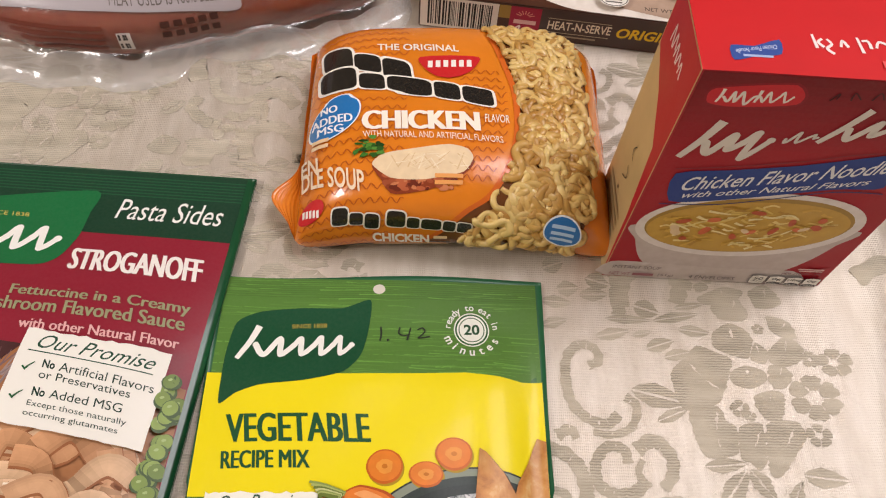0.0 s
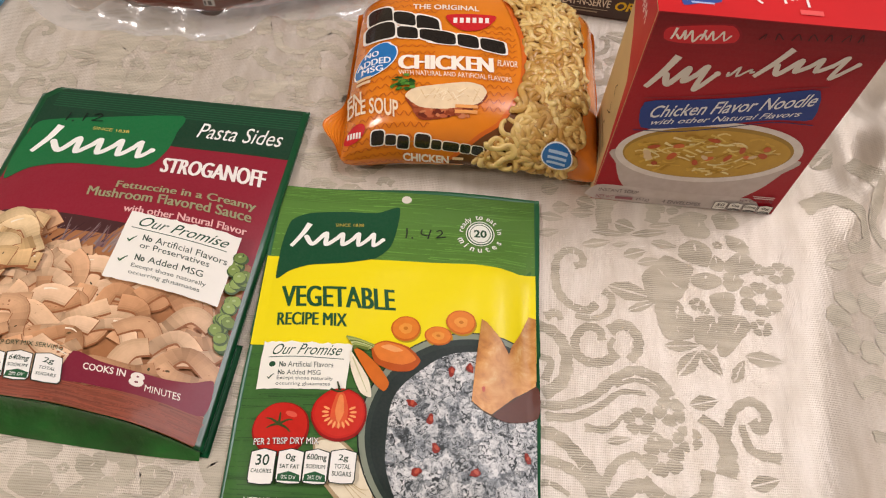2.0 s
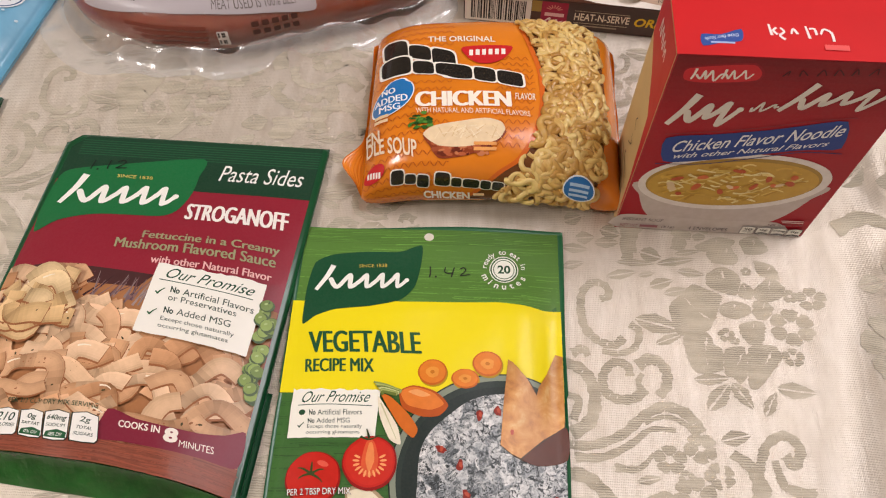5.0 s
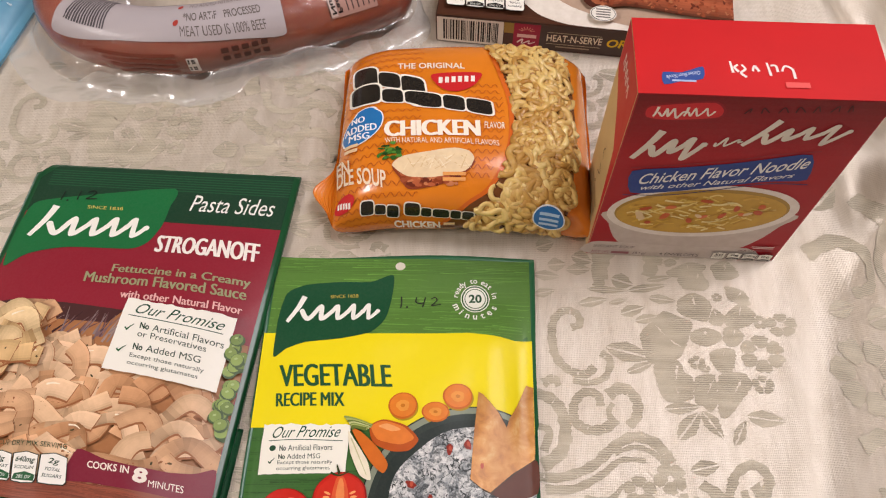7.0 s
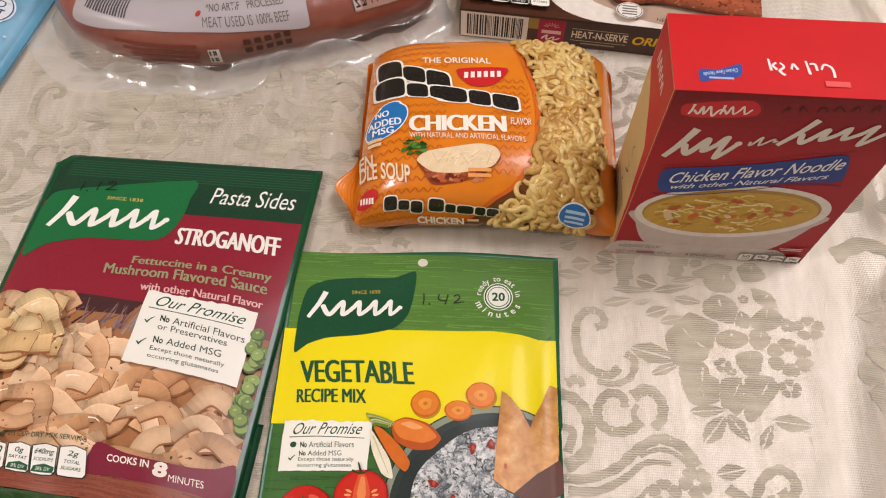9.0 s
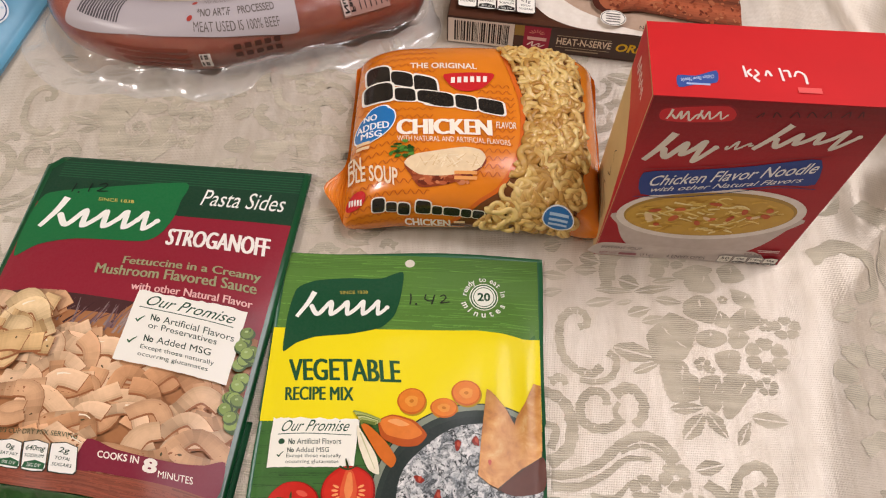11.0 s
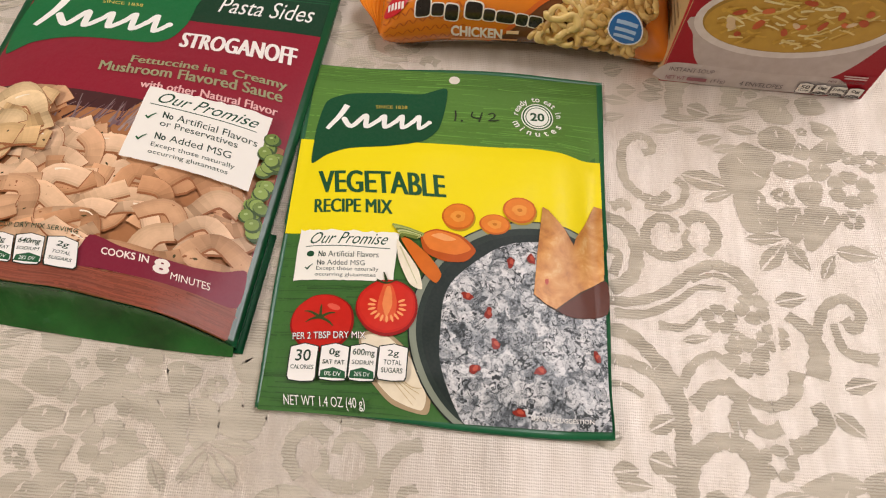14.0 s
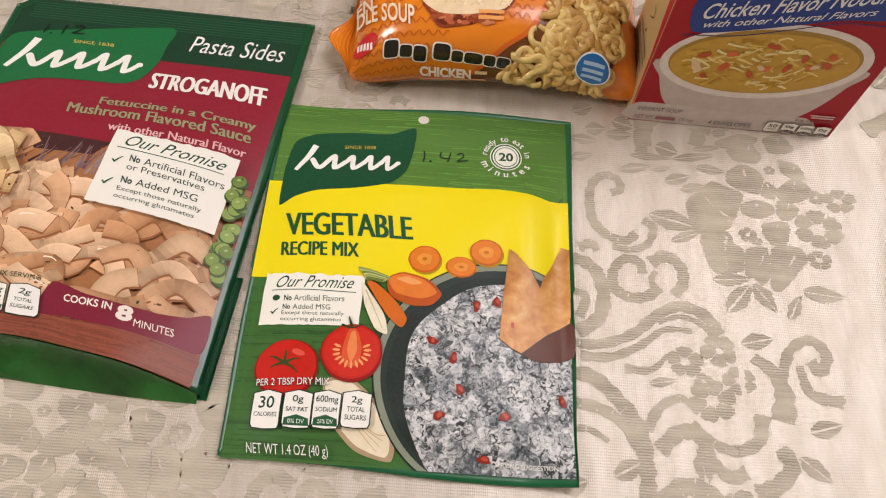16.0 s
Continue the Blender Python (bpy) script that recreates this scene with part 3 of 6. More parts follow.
    def group(self):
        """One repeat of the damask: a large peony with leaves, scrolls and small blossoms."""
        # the peony: lobed petals with pale gaps round a small curled heart
        self.petal((118.3, 48), (124.4, 53.9), (130, 59.2), (137.2, 56.5), (142.9, 53.8), (141.1, 48), (137.7, 40.4), (134.7, 36.2), (128.6, 33.9), (121.7, 33.3), (118.4, 39.3))
        self.petal((123.2, 31.8), (133.9, 33.9), (136.2, 28.4), (139.7, 26), (138.9, 16.7), (132, 14.5), (126.4, 15), (123.7, 20.8))
        self.petal((141.6, 25.6), (150.5, 26.9), (149.5, 13.8), (146, 9.8), (143.2, 12.7), (140, 14.1))
        self.petal((152.9, 27.1), (164.7, 28.1), (166.6, 22.3), (161.1, 15.3), (153.8, 7.8), (150.3, 9.6))
        self.petal((142.2, 48.4), (149.1, 51.4), (156.2, 49.1), (155.6, 44.9), (149, 42), (143.1, 43.8))
        self.petal((158.5, 51), (164.2, 52.1), (167.5, 47.7), (163.7, 42.7), (158.3, 42.8))
        self.petal((150.2, 38.7), (157.5, 41), (162.1, 39.2), (159.1, 29.3), (153.7, 29.4), (150.5, 33.6))
        self.petal((138.9, 66.1), (145.3, 69.8), (150.9, 67.8), (153.8, 63.2), (150.6, 55.1), (142.8, 56.8), (137.6, 59.9))
        self.petal((152, 54.6), (155.1, 61.5), (159.1, 58.2), (157.3, 52.7))
        self.petal((160.7, 58.4), (168.8, 64.6), (174.5, 59.6), (172, 54), (165.4, 51.7), (159.9, 53.5))
        self.petal((140.1, 79.4), (150.3, 82.3), (152.9, 78.7), (154.5, 75), (151.4, 71.6), (141.8, 72.6))
        self.petal((134.1, 81.4), (145.7, 87), (153.8, 85.2), (149.5, 80.3), (138.7, 78.6))
        self.petal((162.6, 73.9), (170.9, 71.5), (173.3, 64.4), (166.8, 65), (163.1, 67.7))
        self.petal((156.9, 84.8), (164.8, 88.1), (170.4, 80.9), (165.8, 78), (159, 78))
        self.flower(143.1, 33.5, 3.3, 5, 0.3, 0.88, 0.3)
        self.flower(146.6, 30.5, 2, 4, 0.2, 0.88, 0.3)
        self.flower(157.5, 67.8, 2.2, 5, 0.25, 0.88, 0.3)
        # the blossom beside it
        self.flower(174.8, 38.6, 8.7, 6, 0.34, 0.88, 0.5)
        self.flower(172.6, 23.3, 4.3, 5, 0.3, 0.88, 0.3)
        self.flower(186.5, 53.5, 5.7, 5, 0.3, 0.88, 0.3)
        self.flower(176.7, 55, 3.3, 5, 0.25, 0.88, 0.3)
        # leaves
        self.leaf(100.3, 40.6, 122.8, 35.1, 7.4)
        self.leaf(109, 27.7, 123.1, 33.5, 3.5)
        self.leaf(88.3, 62.7, 103.8, 66, 4.1)
        self.leaf(108.7, 57.9, 121.2, 62, 4.6)
        self.leaf(115.4, 54.3, 127.7, 57.2, 3.7)
        self.leaf(103.6, 63.5, 112.9, 65.9, 2.4)
        self.leaf(92.9, 71.2, 113.3, 70.6, 3)
        self.leaf(66.5, 78.8, 80.4, 77.6, 4.3)
        self.leaf(66.2, 67.4, 77.5, 70.4, 3.9)
        self.leaf(113.3, 70.6, 134.3, 74.4, 3.5)
        self.leaf(123.2, 67.1, 137.3, 65.4, 3.9)
        self.leaf(122.7, 76.5, 137.4, 79.1, 2.6)
        self.leaf(124.9, 10.7, 142.1, 12.1, 4.3)
        self.leaf(130.2, -3.4, 141.3, 9.9, 6.1)
        self.leaf(142.3, 10, 150.7, -2.7, 5.2)
        self.leaf(154.9, -5.4, 162, 6.4, 4.3)
        self.leaf(162.3, 8, 180.2, 5.9, 5.7)
        self.leaf(134, -17.1, 147.1, -14, 5.2)
        self.leaf(83.2, 81.7, 96.2, 82.3, 4.8)
        # hooked scrolls
        self.scroll([(84.1, 50.2), (88.7, 52.4), (87, 57.7), (81, 59), (75.8, 53.7), (74.6, 43.5), (76.4, 34.5), (82.4, 28.2), (89.6, 26.6), (94.2, 30.4)], 3.7, 4.3)
        self.scroll([(83.6, 23.3), (91.2, 22.3), (99.2, 25.8), (101.7, 33.8), (97.6, 37.5)], 2.6, 3.9)
        self.scroll([(95.7, 11.4), (94.7, 16.6), (88.5, 17.7), (83.5, 11.9), (83.5, 4.5), (88.8, 0.3), (96.8, 1), (102.3, 5.6)], 3.9, 4.8)
        self.scroll([(99.4, 16.5), (106.4, 20.4), (112.2, 15.4), (112.4, 8), (108.1, 2.4)], 5.7, 4.3)
        self.scroll([(101.5, 12.9), (99.3, 8.5), (101.2, 3.4)], 2.2, 3)
        self.scroll([(69.1, 21.5), (74.5, 24.2), (76.8, 20.5)], 4.8, 3)
        self.scroll([(65.7, 16.9), (74.1, 13.3), (78.8, 3.6), (76.8, -9.3), (67.8, -16.5)], 5.2, 6.1)
        self.scroll([(66.1, 1.5), (71.6, -1.1), (68.5, -10)], 3, 4.3)
        # broad bands and their feathers
        self.scroll([(62.3, -20.9), (75.8, -21.3), (89.6, -16.2), (99.3, -8), (109.5, -2.6), (119.4, -5.3), (125.7, -13.8)], 3.9, 5.2)
        self.scroll([(100.5, -10.4), (109.5, -7.1), (117.6, -9.5), (123.3, -15.5)], 2, 2.4)
        self.scroll([(68.8, -26.6), (81.3, -26.1), (93.9, -19.8), (103, -13.2), (114.4, -13.2)], 4.3, 2)
        self.scroll([(86, -30.5), (96.2, -30.6), (103.4, -23.9)], 3.9, 1.7)
        self.scroll([(62.8, -33.7), (72.9, -34.8), (81.3, -42), (88.9, -51.7), (91.8, -64.4), (92, -78.9), (91.2, -99.3)], 5.7, 6.5)
        self.scroll([(62.9, -45.2), (74.5, -47), (84.2, -52.5), (89.1, -61.7)], 4.8, 3.9)
        self.scroll([(62.6, -56.8), (69.9, -55.3), (78.2, -59.5)], 3, 2)
        self.scroll([(93, -54.4), (98.5, -45.6), (107.1, -41.3), (113.6, -46.7)], 4.3, 2.6)
        self.scroll([(97.5, -61.9), (105.4, -54.4), (113.8, -56.4), (116.6, -69.3)], 6.5, 5.2)
        self.leaf(113.6, -58.5, 113.8, -75.3, 5.7)
        self.scroll([(110.6, -50.5), (118.3, -57.7), (127, -60.1), (135.7, -55.6), (138.4, -45.7)], 3, 5.7)
        self.scroll([(117.5, -65.1), (123.2, -70.1), (129.4, -67.5)], 4.3, 5.2)
        self.scroll([(132.1, -75.2), (140, -72.2), (146.6, -65), (143.5, -58)], 6.5, 5.7)
        self.scroll([(137.7, -22.6), (145, -28.2), (148, -37.2), (145.9, -47.8)], 3.9, 9.6)
        self.scroll([(148.3, -29.8), (153.3, -18.4), (161.8, -13.8), (167.6, -19.2), (164, -26.7), (160.7, -22.6)], 3.9, 5.2)
        self.scroll([(155.8, -24.9), (158.8, -35.9), (170.6, -39.1)], 3, 5.2)
        self.scroll([(92.7, -95), (94.9, -83.5), (103.9, -74.8), (114.1, -76.1), (118.9, -84.6), (116.6, -93.3)], 6.5, 7)
        self.leaf(79.6, -72.5, 91.3, -66.2, 5.7)
        self.leaf(78.6, -82.3, 89, -85.5, 6.5)
        self.leaf(65.7, -88, 75.5, -86.9, 5.7)
        self.leaf(59.9, -78, 69.9, -74.4, 6.1)
        self.leaf(97.6, -94.7, 108.8, -98.1, 6.5)
        self.leaf(155.7, -51.4, 168.9, -47.8, 5.2)
        self.leaf(150, -86.7, 157.8, -88.1, 4.8)
        self.leaf(94.9, -36.3, 106.5, -34, 3)
        self.leaf(150.2, -60.9, 161.3, -69.8, 5.2)
        # small five-petalled blossoms
        self.flower(110.2, -26.2, 5.9, 5, 0.28, 0.88, 0.3)
        self.flower(124.5, -20.7, 6.3, 5, 0.22, 0.88, 0.8)
        self.flower(119.4, -41.3, 7.8, 6, 0.28, 0.88, 0.3)
        self.flower(131, -32.5, 5.4, 5, 0.25, 0.88, 0.6)
        self.flower(126.3, -80.9, 6.3, 5, 0.4, 0.88, 0.1)
        self.flower(116.7, -33.7, 3, 4, 0.3, 0.88, 0.3)


for layer, (gx, gy, fl, tn) in enumerate(((0, 0, 1, 0), (0, -170, 1, 0), (8, 172, 1, 0), (60, 70, -1, 0), (-290, -130, 1, 0), (62, -100, -1, 0), (-305, 130, 1, 0), (52, 240, -1, 0))):
    Weave(gx, gy, fl, tn, layer).group()
w = Weave(layer=8)
w.flower(226, 30, 17, 7, 0.4)
w.scroll([(214, -4), (228, 2), (238, -8), (232, -22), (218, -24)], 8, 5)
w.scroll([(205, 92), (222, 100), (236, 92), (238, 78), (226, 72)], 9, 5)
w.scroll([(240, 130), (252, 112), (246, 92), (256, 76)], 10, 6)
for q in ((214, 118, 230, 134, 9), (205, 128, 220, 148, 9), (232, 58, 250, 66, 9), (246, 40, 262, 30, 9), (210, 60, 226, 66, 7)):
    w.leaf(*q)


# ---- printed pictures ----
def leaf_logo(pr, pts, h, script, hs):
    """A brand leaf with plain white brush shapes in place of its name."""
    pr.poly(smooth_closed(pts, 5), h).up()
    plain_word(pr, *script, ((0.30, 0.0, 1.0), (0.18, 0.0, 0.56), (0.17, 0.0, 0.54), (0.16, 0.0, 0.56), (0.16, 0.0, 0.56)), hs)


def plain_word(pr, bl, br, tl, widths, h, lean=0.10):
    """A brand word as one plain wavy brush line after a tall first stroke, with no letters in it."""
    total = sum(w for w, _, _ in widths)
    k = math.hypot(tl[0] - bl[0], tl[1] - bl[1])

    def at(a, b):
        a += lean * 0.25 * (b - 0.4)
        return (bl[0] + a * (br[0] - bl[0]) + b * (tl[0] - bl[0]), bl[1] + a * (br[1] - bl[1]) + b * (tl[1] - bl[1]))
    x = 0.0
    line = []
    for j, (w, lo, hi) in enumerate(widths):
        a0, a1 = x / total, (x + w) / total
        x += w
        if hi > 0.85:
            pr.stroke([at(a0 + 0.35 * (a1 - a0), hi), at(a0 + 0.25 * (a1 - a0), 0.5 * hi), at(a0 + 0.05 * (a1 - a0), lo)], k * 0.20, h, k * 0.14).up()
            line += [at(a0 + 0.45 * (a1 - a0), 0.40), at(a0 + 0.8 * (a1 - a0), 0.06)]
        else:
            line += [at(a0 + 0.15 * (a1 - a0), hi), at(a0 + 0.45 * (a1 - a0), lo + 0.04), at(a0 + 0.9 * (a1 - a0), 0.55 * hi)]
    pr.stroke(line, k * 0.17, h, k * 0.13, 7)
    for q in line:
        pr.oval(q[0], q[1], k * 0.085, k * 0.085, h, n=12)
    pr.up()


def fact_box(pr, x0, y0, x1, y1, lines, foot="", skew=0.0, ink="1f3f2c", foot_col="1f5a36", edge="10251a"):
    """A small nutrition panel with a flared top."""
    w, h = x1 - x0, y1 - y0
    dx = skew
    shape = [(x0 + 0.06 * w, y0), (x0 + 0.5 * w, y0 - 0.03 * h), (x1 - 0.06 * w, y0), (x1, y0 + 0.1 * h), (x1 + dx, y1 - 0.06 * h), (x0 + w * 0.5 + dx, y1 + 0.04 * h), (x0 + dx, y1 - 0.06 * h), (x0, y0 + 0.1 * h)]
    cx, cy = (x0 + x1) / 2, (y0 + y1) / 2
    pr.poly([(cx + (x - cx) * 1.08, cy + (y - cy) * 1.06) for x, y in shape], edge).up()
    pr.poly(shape, "f2efe8").up()
    if foot:
        pr.poly([(x0 + 0.03 * w, y0 + 0.04 * h), (x1 - 0.03 * w, y0 + 0.04 * h), (x1 - 0.06 * w, y0 + 0.24 * h), (cx, y0 + 0.34 * h), (x0 + 0.06 * w, y0 + 0.24 * h)], foot_col).up()
        pr.text(foot, (x0 + 0.2 * w, y0 + 0.10 * h), (x1 - 0.2 * w, y0 + 0.10 * h), (x0 + 0.2 * w, y0 + 0.22 * h), "e8ece4").up()
    for words, b0, b1, inset in lines:
        sx = dx * (b0 + b1) / 2
        pr.text(words, (x0 + inset * w + sx, y0 + b0 * h), (x1 - inset * w + sx, y0 + b0 * h), (x0 + inset * w + sx, y0 + b1 * h), ink, 0.01)
    pr.up()


def tick(pr, x, y, s, h):
    pr.stroke([(x - s, y), (x - 0.3 * s, y - 0.7 * s)], 0.35 * s, h, n=2).up()
    pr.stroke([(x - 0.4 * s, y - 0.8 * s), (x + 0.3 * s, y + 0.2 * s), (x + 1.2 * s, y + 1.0 * s)], 0.5 * s, h, 0.2 * s, 3).up()


def torn_card(pr, corners, h, seed):
    r = random.Random(seed)
    pts = []
    for k in range(4):
        (x0, y0), (x1, y1) = corners[k], corners[(k + 1) % 4]
        n = 22 if k % 2 == 0 else 6
        for j in range(n):
            t = j / n
            pts.append((x0 + (x1 - x0) * t + r.uniform(-0.2, 0.2), y0 + (y1 - y0) * t + (r.uniform(-0.45, 0.45) if k == 0 else r.uniform(-0.15, 0.15))))
    pr.poly(pts, h).up()


def ribbon(pr, cx, cy, length, width, ang, bend, col, r):
    """One flat noodle that twists as it bends: wide and pale where it lies flat, narrow and dim where it stands on edge."""
    n = 14
    ph, turns, sway = r.uniform(0, 6.28), r.uniform(0.35, 0.7), r.choice((-1, 1)) * r.uniform(0.5, 1.3)
    ca, sa = math.cos(ang), math.sin(ang)
    path, wide, face = [], [], []
    for k in range(n + 1):
        t = k / n - 0.5
        off = length * (bend * (0.25 - t * t) + sway * 0.16 * math.sin(6.28 * t))
        path.append((cx + length * t * ca - off * sa, cy + length * t * sa + off * ca))
        q = math.cos(6.283 * turns * t + ph)
        wide.append(width * (0.74 + 0.26 * abs(q)))
        face.append(q)
    rows = []
    for k, p in enumerate(path):
        a, z = path[max(0, k - 1)], path[min(n, k + 1)]
        d = math.hypot(z[0] - a[0], z[1] - a[1]) or 1
        nx, ny = -(z[1] - a[1]) / d, (z[0] - a[0]) / d
        if ny < 0:
            nx, ny = -nx, -ny
        rows.append([(p[0] + nx * wide[k] * (j / 7 - 0.5), p[1] + ny * wide[k] * (j / 7 - 0.5)) for j in range(8)])
    for k in range(n):
        (x0, y0), (x1, y1) = rows[k][0], rows[k + 1][0]
        (x2, y2), (x3, y3) = rows[k + 1][7], rows[k][7]
        pr.poly([(x0 + 0.3, y0 - 1.1), (x1 + 0.3, y1 - 1.1), (x2 + 0.3, y2), (x3 + 0.3, y3)], "9a623e")
    pr.up()
    for k in range(n):
        q = (face[k] + face[k + 1]) / 2
        f = (0.56 if q > 0 else 0.50) + 0.46 * abs(q) ** 0.7
        for j in range(7):
            g = f * ((0.76, 0.90, 0.97, 1.0, 1.02, 1.04, 1.10) if q > 0 else (0.92, 0.96, 0.98, 0.98, 0.94, 0.88, 0.80))[j]
            c = shade(col, g)
            pr.poly([rows[k][j], rows[k + 1][j], rows[k + 1][j + 1], rows[k][j + 1]], (c[0], c[1] * min(1.0, 0.88 + 0.12 * g), c[2] * min(1.0, 0.74 + 0.26 * g), 1.0))
    pr.up()
    k = r.randint(2, n - 4)
    if face[k] > 0.3 and r.random() < 0.6:
        pr.stroke([rows[k][5], rows[k + 1][5], rows[k + 2][5]], width * 0.12, "f8ead4", width * 0.04, n=3)
    for _ in range(r.randint(0, 2)):
        x, y = rows[r.randint(1, n - 1)][r.randint(2, 5)]
        pr.oval(x, y, r.uniform(0.5, 1.1), r.uniform(0.35, 0.6), r.choice(("4a4226", "5c4a2c", "3e3a20")), r.uniform(0, 3), 7)
    pr.up()


def tomato(pr, cx, cy, rx, ry, cut):
    pr.oval(cx, cy, rx, ry, "8f1410", n=40, wob=0.01).up()
    pr.oval(cx - 0.2, cy + 0.5, rx * 0.94, ry * 0.93, "c4241a", n=40, wob=0.01).up()
    if cut:
        pr.oval(cx, cy + 0.5, rx * 0.86, ry * 0.84, "cc2c1e", n=36, wob=0.02).up()
        pr.poly(smooth_closed([(cx - rx * 0.16, cy + ry * 0.80), (cx + rx * 0.10, cy + ry * 0.78), (cx + rx * 0.30, cy + ry * 0.2), (cx + rx * 0.26, cy - ry * 0.32), (cx, cy - ry * 0.52), (cx - rx * 0.28, cy - ry * 0.30), (cx - rx * 0.30, cy + ry * 0.2)], 4), "dc5a34").up()
        pr.poly(smooth_closed([(cx - rx * 0.08, cy + ry * 0.7), (cx + rx * 0.06, cy + ry * 0.7), (cx + rx * 0.16, cy + ry * 0.1), (cx, cy - ry * 0.34), (cx - rx * 0.16, cy + ry * 0.1)], 4), "e88a50").up()
        for k in range(13):
            a = -3.5 + k * 0.33
            x, y = cx + rx * 0.50 * math.cos(a), cy + 0.5 + ry * 0.46 * math.sin(a)
            pr.oval(x, y, rx * 0.13, ry * 0.045, "f0a468", a, 10)
            pr.z += 0.004
        pr.up()
        pr.stroke([(cx - 1, cy + ry * 0.9), (cx - 2.5, cy + ry * 1.25)], 1.2, "2a3a1c", 0.5).up()
        pr.stroke([(cx - 5, cy + ry * 0.95), (cx - 1, cy + ry * 0.85), (cx + 3, cy + ry * 1.0)], 1.0, "2f4420", 0.4).up()
    else:
        pr.oval(cx + rx * 0.3, cy + ry * 0.55, rx * 0.22, ry * 0.10, "dc5a48", -0.3, 16).up()
        for a, l in ((0.4, 6), (1.6, 6.5), (2.7, 7), (3.6, 6), (5.6, 7)):
            pr.stroke([(cx - 1, cy + 2), (cx - 1 + l * 0.6 * math.cos(a), cy + 2.6 + l * 0.5 * math.sin(a)), (cx - 1 + l * math.cos(a), cy + 2 + l * 0.8 * math.sin(a))], 1.3, "3c4a22", 0.3, 4).up()


def pale_boards(pr, x0, y0, x1, y1, base, n, seed, tall=0.5):
    """Long uneven streaks of printed wood."""
    r = random.Random(seed)
    for _ in range(n):
        y, x = r.uniform(y0, y1), r.uniform(x0, x1)
        l = r.uniform(8, 34)
        pr.stroke([(max(x0, x - l / 2), y), (x, y + r.uniform(-0.5, 0.5)), (min(x1, x + l / 2), y + r.uniform(-0.6, 0.6))], r.uniform(0.25, tall), shade(base, r.choice((0.72, 0.82, 0.9, 1.12, 1.25))), 0.1, 4)
    pr.up()


# ---- vegetable seasoning sachet ----
sachet = thing("seasoning_sachet", "flat green and yellow vegetable recipe mix sachet lying on the cloth", "food packet", 0, 0.004, 0)


def sachet_edge(y):
    return 0.0665 - 0.0004 * math.sin(y * 60) - (0.0007 if y < 0 else 0)


def sachet_grid(u, v):
    y = -0.0765 + v * 0.1625
    x = u * sachet_edge(y)
    y += 0.0012 * math.sin(u * 2.6 + 0.4) * (v - 0.5) * 2 - (0.0012 * (1 - v) * u)
    return sachet_surface(x, y)


sheet("sealed_back", sachet_grid, spread(-1, 1, 64), spread(0, 1, 76), plain("sachet_green_film", "1d5e3a", 0.34, 0.1, 50, 0.15), sachet, "dark green sealed film edge", closed=0.0022)

pr = Print()
pr.rect(-64.2, -75.2, 64.2, 84.6, "3c6a2e").up()
pale_boards(pr, -64, 44, 64, 84, "6b8a3a", 10, 3, 1.0)
pr.rect(-64.2, 41, 64.2, 84.6, "557f34").up()
pale_boards(pr, -64, 42, 64, 84, "64923e", 240, 3, 0.7)
pale_boards(pr, -64, -75, -8, -4, "35602b", 170, 5)
for k in range(9):
    pr.rect(-64.2, 76.2 + k * 0.95, 64.2, 76.45 + k * 0.95, shade("557f34", 0.8))
pr.up().clip(-64.2, 64.2, -75.2, 84.6)
pr.done("green_board_print", sachet_surface, INK_MATT, sachet)

pr = Print()
pr.z = 0.30
pr.poly([(-65.4, -3.2), (64.6, -3.2), (64.4, 41.6), (56, 41), (47, 42.4), (34, 43.7), (10, 42.8), (-13, 41.9), (-40, 42.4), (-65.6, 43)], "efdc08").up()
pr.done("yellow_band", sachet_surface, INK_MATT, sachet, "bright yellow printed band")

pr = Print()
pr.z = 0.40
leaf_logo(pr, [(-59.2, 30.6), (-59.8, 41.3), (-59.6, 51.6), (-57.2, 64.3), (-48.1, 69.3), (-31.1, 71.3), (-15.3, 71.5), (-4.4, 75.3), (-4.4, 63.4), (-6.7, 50.8), (-13.1, 42.8), (-27.7, 39.0), (-43.9, 37.3), (-53.1, 34.4)],
          "0c4a2c", ((-55.2, 48.5), (-10.5, 50.5), (-53.5, 62.6)), "f4f2ea")
pr.text("SINCE 1838", (-35.1, 61.9), (-21.2, 62.6), (-35.3, 63.8), "c8b04a")
pr.done("brand_leaf", sachet_surface, INK_MATT, sachet, "dark green leaf with white brush shapes")

pr = Print()
pr.z = 0.42
pr.strong("VEGETABLE", (-53.6, 15.6), (-1.4, 15.8), (-55.2, 26.3), "14502e", 0.42)
pr.strong("RECIPE MIX", (-54.3, 6.2), (-22.6, 6.4), (-55.0, 12.6), "14502e", 0.26)
pr.done("title_lettering", sachet_surface, INK_MATT, sachet, "dark green title lettering")

pr = Print()
pr.z = 0.5
pr.stroke([(0.3, 63.4), (0.6, 60), (0.3, 57)], 0.7, "2c3328").up()
pr.oval(3.4, 57.4, 0.55, 0.6, "2c3328", n=10).up()
pr.stroke([(8.0, 63.2), (7.6, 60.6), (9.5, 59.6), (12, 60)], 0.65, "2c3328").up()
pr.stroke([(12.3, 63.2), (11.6, 60), (11, 57.4)], 0.65, "2c3328").up()
pr.stroke([(15, 62.2), (17, 63.2), (18, 61.6), (16.4, 59.6), (15.4, 58.6), (17.5, 58.8), (20, 59.4)], 0.6, "2c3328")
pr.done("marker_writing", sachet_surface, INK_MATT, sachet, "thin black handwriting")

